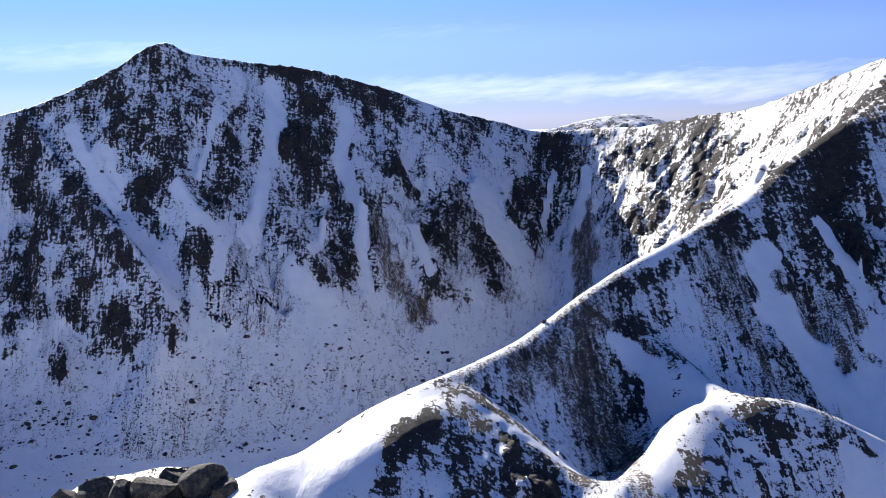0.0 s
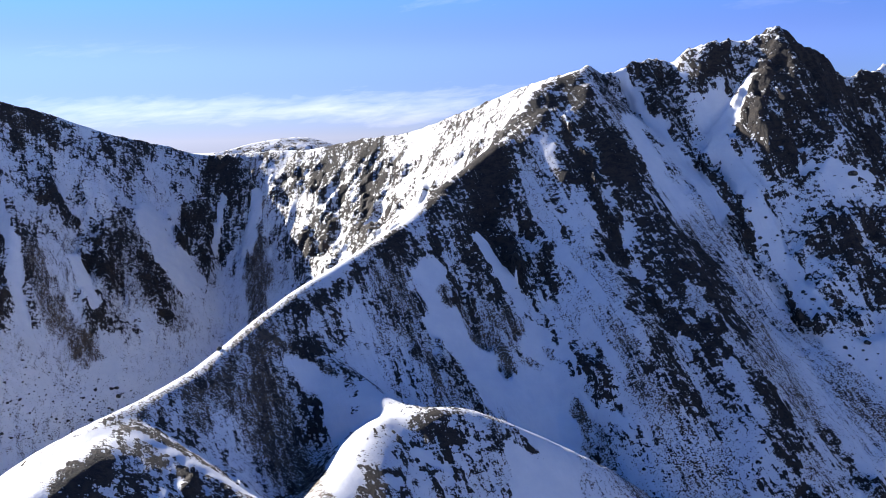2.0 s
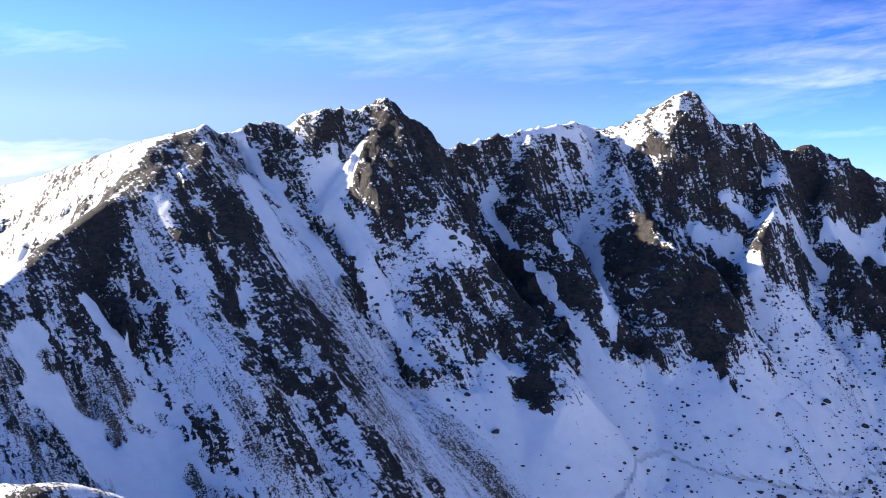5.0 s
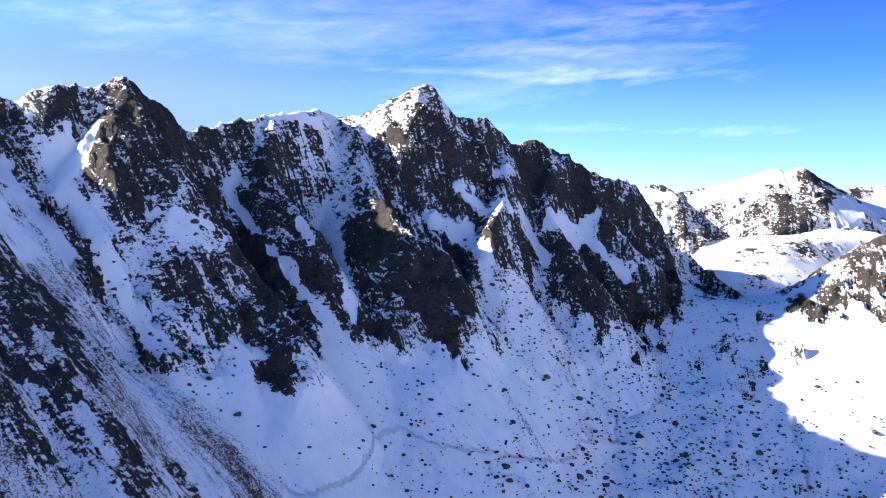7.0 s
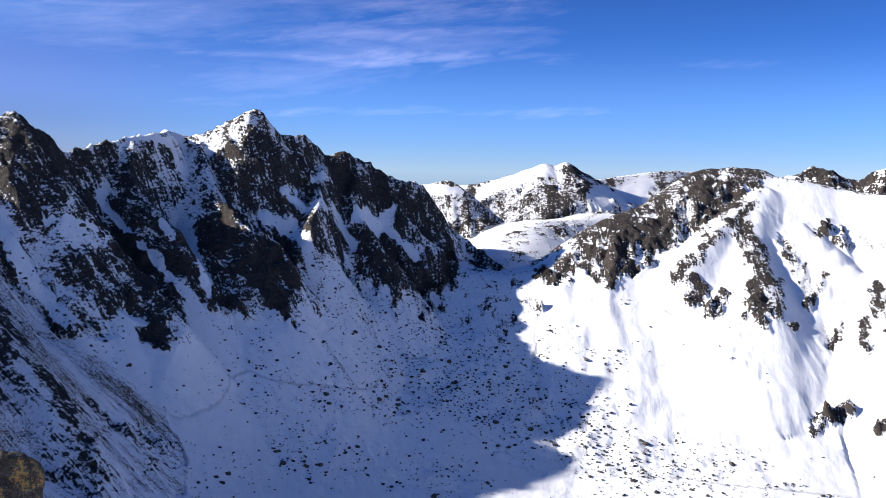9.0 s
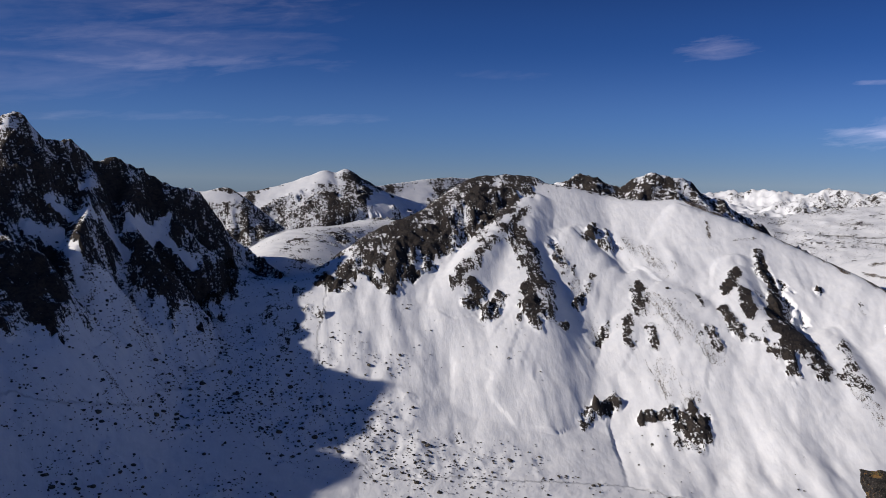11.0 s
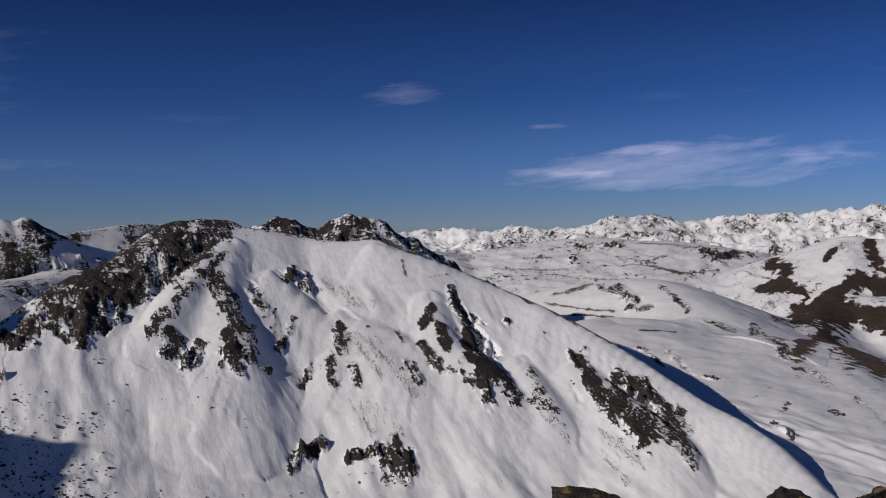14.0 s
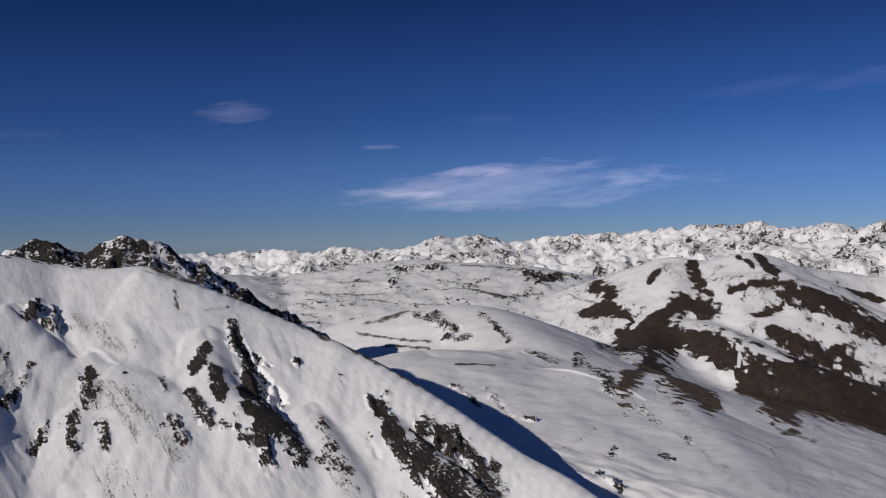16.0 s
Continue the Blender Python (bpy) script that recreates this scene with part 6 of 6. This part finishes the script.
def build_land(cx, cy, turns, radii):
    """A fan of ground round (cx, cy)."""
    na, nr = len(turns), len(radii)
    aa, rr = np.meshgrid(turns, radii, indexing="ij")
    x, y = cx - np.sin(np.radians(aa)) * rr, cy + np.cos(np.radians(aa)) * rr
    out = [np.zeros((na, nr)), np.zeros((na, nr, 3)), np.zeros((na, nr, 3)), np.zeros((na, nr), int)]
    for i in range(0, na, 48):
        for j in range(0, nr, 64):
            part_of = relief(x[i:i + 48, j:j + 64].ravel(), y[i:i + 48, j:j + 64].ravel())
            shape = x[i:i + 48, j:j + 64].shape
            for o, v in zip(out, part_of):
                o[i:i + 48, j:j + 64] = v.reshape(shape + v.shape[1:])
    return np.stack([x, y, out[0]], 2), out[1], out[2], out[3]


def land_mesh(name, co, cover, flow, normal, quads, material):
    """One mesh of those quads of the fan that it is given."""
    used, inverse = np.unique(quads, return_inverse=True)
    me = bpy.data.meshes.new(name)
    me.vertices.add(len(used))
    me.vertices.foreach_set("co", co[used].astype(np.float32).ravel())
    me.loops.add(quads.size)
    me.loops.foreach_set("vertex_index", inverse.astype(np.int32).ravel())
    me.polygons.add(len(quads))
    me.polygons.foreach_set("loop_start", np.arange(0, quads.size, 4, dtype=np.int32))
    me.polygons.foreach_set("loop_total", np.full(len(quads), 4, np.int32))
    for key, values in (("cover", cover), ("flow", flow)):
        me.attributes.new(key, "FLOAT_VECTOR", "POINT").data.foreach_set("vector", values[used].astype(np.float32).ravel())
    me.update(calc_edges=True)
    me.normals_split_custom_set_from_vertices(normal[used].tolist())
    me.materials.append(material)
    return new(name, me)


def normals_of(co):
    du, dv = np.gradient(co, axis=0), np.gradient(co, axis=1)
    n = np.cross(du, dv)
    n /= np.linalg.norm(n, axis=2, keepdims=True) + 1e-9
    return np.where(n[..., 2:] < 0, -n, n)


def outcrops(bare, least):
    """The faces of each joined patch of bare rock with at least so many faces, and a rim of one face round it."""
    wide = bare.copy()
    for _ in range(2):
        grown = wide.copy()
        grown[1:] |= wide[:-1]
        grown[:-1] |= wide[1:]
        grown[:, 1:] |= wide[:, :-1]
        grown[:, :-1] |= wide[:, 1:]
        wide = grown
    rows, cols = wide.shape
    todo = bytearray(wide.ravel().tobytes())
    found = []
    for seed in np.flatnonzero(wide.ravel()).tolist():
        if not todo[seed]:
            continue
        todo[seed] = 0
        stack, mine = [seed], []
        while stack:
            f = stack.pop()
            mine.append(f)
            c = f % cols
            for n, ok in ((f - cols, f >= cols), (f + cols, f < cols * (rows - 1)), (f - 1, c > 0), (f + 1, c < cols - 1)):
                if ok and todo[n]:
                    todo[n] = 0
                    stack.append(n)
        if len(mine) >= least:
            found.append(np.array(mine))
    found.sort(key=len, reverse=True)
    return found[:60]


THINGS = {
    "cirque": ("mountain", "dark rocky mountain wall with snow-filled gullies above a shaded valley"),
    "near": ("mountain_ridge", "sunlit snow crest with a shaded rocky and grassy flank"),
    "dark": ("mountain", "black craggy double peak with steep snow couloirs in shade"),
    "plateau": ("snow_terrace", "sunlit snow terrace with low rock steps below a far peak"),
    "back": ("mountain", "far pointed white peak with a shaded rocky side"),
    "snow": ("mountain", "broad sunlit snow mountain with dark rock ribs on its face"),
    "horn": ("mountain", "far jagged snowy peak standing behind a white shoulder"),
    "hump": ("hill", "smooth rounded snow hill with a shaded side and low scrub"),
    "plain": ("hill", "low far snow hills with scattered dark scrub"),
    "brown": ("mountain", "snow mountain with large bare brown patches on its slopes"),
    "range": ("mountain_range", "long white range of far peaks along the horizon"),
    "blue": ("hill", "far dark hill streaked with snow behind the saddle"),
    "home": ("summit", "rocky snow summit with steep sides under the viewpoint"),
}
DETAIL = 1.0
TURNS = np.linspace(38, -136, int(1300 * DETAIL))
RADII = np.concatenate([[0.02], np.geomspace(1.0, 6, 10, endpoint=False), np.geomspace(6, 62, int(70 * DETAIL), endpoint=False), np.linspace(62, 230, int(430 * DETAIL), endpoint=False), np.geomspace(230, 760, int(330 * DETAIL), endpoint=False), np.geomspace(760, 4500, 24)])
CX, CY = -20.0, -13.0
co, cover, flow, group = build_land(CX, CY, TURNS, RADII)
nrm = normals_of(co)
na, nr = group.shape
# steep facets shed their snow, ledges and hollows keep it
mean_up = nrm[..., 2].copy()
for axis in (0, 1):
    mean_up = sum(np.roll(mean_up, k, axis) for k in range(-5, 6)) / 11
cover[..., 0] += 0.5 * np.clip(mean_up - nrm[..., 2], -0.35, 0.35) * ramp(cover[..., 0], 0.1, 0.35)
index = np.arange(na * nr).reshape(na, nr)
quads = np.stack([index[:-1, :-1], index[:-1, 1:], index[1:, 1:], index[1:, :-1]], 2).reshape(-1, 4)[:, ::-1]
face_group = group[:-1, :-1].ravel()
face_rock = ramp(cover[:-1, :-1, 0].ravel(), 0.3, 0.62)
flat = (co.reshape(-1, 3), cover.reshape(-1, 3), flow.reshape(-1, 3), nrm.reshape(-1, 3))
ground = land_mesh("ground", *flat, quads[face_group == 0], snow_rock)
tagged(ground, "snow-covered valley floor strewn with dark stones", "ground", kind="structure")
for g, name in enumerate(GROUPS):
    if g == 0 or not (face_group == g).any():
        continue
    kind, label = THINGS[name]
    thing = tagged(new(kind), label, "mountain" if kind in ("mountain", "summit", "mountain_ridge", "mountain_range") else "hill")
    mine = face_group == g
    middle = flat[0][quads[mine][:, 0]].mean(0)
    thing.location = (middle[0], middle[1], middle[2])
    material = far_rock if name in ("horn", "plain", "brown", "range", "blue") else snow_rock
    crags = outcrops((mine & (face_rock > 0.5)).reshape(na - 1, nr - 1), 60 if material is snow_rock else 250)
    bare = np.zeros(len(quads), bool)
    for pick in crags:
        bare[pick] = True
    slope = np.flatnonzero(mine & ~bare)
    for pname, pick, plabel in [("snow_slope", slope, "")] + [("crag", c, "bare dark rock broken by snow") for c in crags]:
        if len(pick):
            ob = land_mesh(pname, *flat, quads[pick], material)
            ob.parent = thing
            ob.matrix_parent_inverse = Matrix.Translation(-thing.location)
            tagged(ob, plabel)
# the side behind the viewpoint, plain
co, cover, flow, group = build_land(CX, CY, np.linspace(-136, -322, 130), RADII[::8])
nrm = normals_of(co)
na, nr = group.shape
index = np.arange(na * nr).reshape(na, nr)
quads = np.stack([index[:-1, :-1], index[:-1, 1:], index[1:, 1:], index[1:, :-1]], 2).reshape(-1, 4)[:, ::-1]
behind = land_mesh("ground_behind", co.reshape(-1, 3), cover.reshape(-1, 3), flow.reshape(-1, 3), nrm.reshape(-1, 3), quads, snow_rock)
tagged(behind, "snow slopes falling away behind the viewpoint", "ground", kind="structure")


# ---- stones and boulders ----
def rock_shape(seed, detail, stretch, cut, flat_end=None):
    """A boulder: a ball cut flat by random planes, then roughened."""
    rnd = random.Random(seed)
    bm = bmesh.new()
    bmesh.ops.create_icosphere(bm, subdivisions=detail, radius=1.0)
    planes = []
    for _ in range(cut):
        v = Vector((rnd.gauss(0, 1), rnd.gauss(0, 1), rnd.gauss(0, 1))).normalized()
        planes.append((v, rnd.uniform(0.4, 0.8)))
    if flat_end:
        planes.append((Vector((1.0, 0.1, -0.25)).normalized(), flat_end))
    shift = Vector((rnd.uniform(-50, 50), rnd.uniform(-50, 50), 0))
    for v in bm.verts:
        for way, far in planes:
            over = v.co.dot(way) - far
            if over > 0:
                v.co -= way * over * 0.98
        v.co *= 1 + 0.1 * noise.noise(v.co * 1.7 + shift) + (0.11 * abs(noise.noise(v.co * 3.1 + shift)) + 0.06 * noise.noise(v.co * 9 + shift) + 0.025 * noise.noise(v.co * 13 + shift) if detail > 2 else 0)
        v.co = Vector((v.co.x * stretch[0], v.co.y * stretch[1], v.co.z * stretch[2]))
    return bm


def mesh_from(name, bm, material, smooth=False):
    me = bpy.data.meshes.new(name)
    bm.to_mesh(me)
    bm.free()
    me.materials.append(material)
    for p in me.polygons:
        p.use_smooth = smooth
    return me


def ground_at(points):
    p = np.array(points, float)
    return relief(p[:, 0], p[:, 1])[0]


# boulders on the summit beside the viewpoint: place, size, stretch, turn
SUMMIT_ROCKS = [
    (-28.11, -24.54, 1.34, 0.27, (1.35, 0.9, 0.52), (0, -24, 90), "leaning dark boulder with an orange and yellow lichened end"),
    (-28.15, -24.92, 1.14, 0.36, (1.25, 0.8, 0.58), (0, 6, 95), "dark boulder with yellow lichen and a rounded top"),
    (-28.05, -24.36, 1.08, 0.32, (1.3, 0.9, 0.55), (0, 5, 80), "low rough grey boulder under a leaning one"),
    (-28.1, -25.33, 1.15, 0.3, (1.0, 0.85, 0.72), (5, 8, 40), "flat-topped dark weathered boulder"),
    (-28.15, -25.62, 1.1, 0.36, (1.2, 0.9, 0.7), (0, 0, 100), "grey boulder with pale specks"),
    (-28.45, -25.72, 1.3, 0.3, (0.9, 0.8, 1.0), (8, 0, 15), "pointed dark boulder with yellow-green lichen"),
    (-28.5, -26.05, 1.2, 0.42, (1.1, 1.0, 0.9), (0, 10, 40), "broad rough grey-brown boulder"),
    (-28.4, -26.7, 1.1, 0.5, (1.1, 1.0, 0.9), (0, 0, 100), "broad grey boulder half sunk in snow"),
    (-28.7, -15.7, 0.35, 0.42, (1.3, 0.9, 0.8), (0, 0, 30), "dark angular boulder on the steep snow edge"),
]
for n, (x, y, z, size, stretch, turn, label) in enumerate(SUMMIT_ROCKS):
    rock = new("boulder", mesh_from("boulder", rock_shape(100 + n, 5, stretch, 16, 0.6 if n == 0 else None), lichen_rock, True))
    size *= 1.18
    rock.matrix_world = pose(x, y, z + 0.17, *turn) @ Matrix.Diagonal((size, size, size, 1))
    tagged(rock, label, "boulder", "boulders on the summit")
# dark rocks on the ridge below the viewpoint: place of the top, size
CREST_ROCKS = [
    (-16.9, 42.8, -15.7, 0.9),
    (-15.6, 43.3, -15.4, 0.9),
    (-14.4, 43.2, -15.2, 1.0),
    (-13.0, 43.1, -15.1, 1.1),
    (-12.2, 43.8, -15.1, 1.2),
    (-11.0, 43.6, -15.2, 1.2),
    (-9.9, 43.9, -15.6, 1.1),
    (-9.1, 43.6, -16.0, 0.8),
    (-13.4, 41.9, -15.3, 1.2),
    (-11.4, 42.5, -15.6, 1.3),
    (-7.5, 44.4, -16.6, 0.5),
    (-5.6, 45.7, -17.0, 0.6),
]
tops = ground_at([r[:2] for r in CREST_ROCKS])
for n, (x, y, z, size) in enumerate(CREST_ROCKS):
    rock = new("boulder", mesh_from("boulder", rock_shape(300 + n, 4, (1.2, 0.9, 0.8), 14), stone_rock, True))
    low = min(z - size * 0.7, tops[n] + size * 0.35)
    rock.matrix_world = pose(x, y, low, 10 * (n % 3), 8 * (n % 2), 47 * n) @ Matrix.Diagonal((size, size, size * (1 + max(0, z - size * 0.7 - low) / size), 1))
    tagged(rock, "big dark angular boulder on the snowy ridge", "boulder", "boulders on the ridge")

# ---- stones strewn over the valley floor and the foot of the slopes ----
rng = np.random.default_rng(7)
spots = np.concatenate([rng.uniform((30, -40), (140, 85), (62000, 2)), rng.uniform((-75, 70), (15, 140), (18000, 2))])
z, strewn, _, _ = relief(spots[:, 0], spots[:, 1])
keep = (strewn[:, 2] > rng.uniform(0.06, 0.95, len(spots))) & (strewn[:, 0] < 0.35)
keep = np.flatnonzero(keep)
keep = keep[rng.permutation(len(keep))[:16000]]
spots, z = spots[keep], z[keep]
sizes = np.clip(0.082 * np.exp(rng.normal(0, 0.6, len(spots))), 0.04, 0.45)
order = np.argsort(-sizes)
shapes = [mesh_from("boulder", rock_shape(500 + k, 2, (1.2, 0.9, 0.75), 9), stone_rock) for k in range(8)]
for n, k in enumerate(order[:220]):
    size = 0.75 * sizes[k]
    stone = new("boulder", shapes[n % 8])
    stone.matrix_world = pose(spots[k, 0], spots[k, 1], z[k] + 0.1 * size, 0, 0, 61 * n) @ Matrix.Diagonal((1.5 * size, 1.5 * size, 1.3 * size, 1))
    tagged(stone, "dark grey boulder lying in the snow of the valley", "boulder", "boulders in the valley")
ball = bmesh.new()
bmesh.ops.create_icosphere(ball, subdivisions=1, radius=1.0)
base = np.array([v.co for v in ball.verts])
faces = np.array([[v.index for v in f.verts] for f in ball.faces])
ball.free()
rest = order[220:]
grain = base[None] * rng.uniform(0.6, 1.25, (len(rest), len(base), 1)) * sizes[rest, None, None] * rng.uniform((0.8, 0.8, 0.5), (1.4, 1.1, 0.9), (len(rest), 1, 3))
a = rng.uniform(0, 6.28, len(rest))[:, None]
gx, gy = grain[..., 0] * np.cos(a) - grain[..., 1] * np.sin(a), grain[..., 0] * np.sin(a) + grain[..., 1] * np.cos(a)
verts = np.stack([gx + spots[rest, 0:1], gy + spots[rest, 1:2], grain[..., 2] + z[rest][:, None] + 0.05], 2).reshape(-1, 3)
index = (faces[None] + (np.arange(len(rest)) * len(base))[:, None, None]).reshape(-1, 3)
me = bpy.data.meshes.new("stones")
me.from_pydata(verts.tolist(), [], index.tolist())
me.materials.append(stone_rock)
tagged(new("stones", me), "dark loose stones strewn over the snow", "stones", kind="stuff")
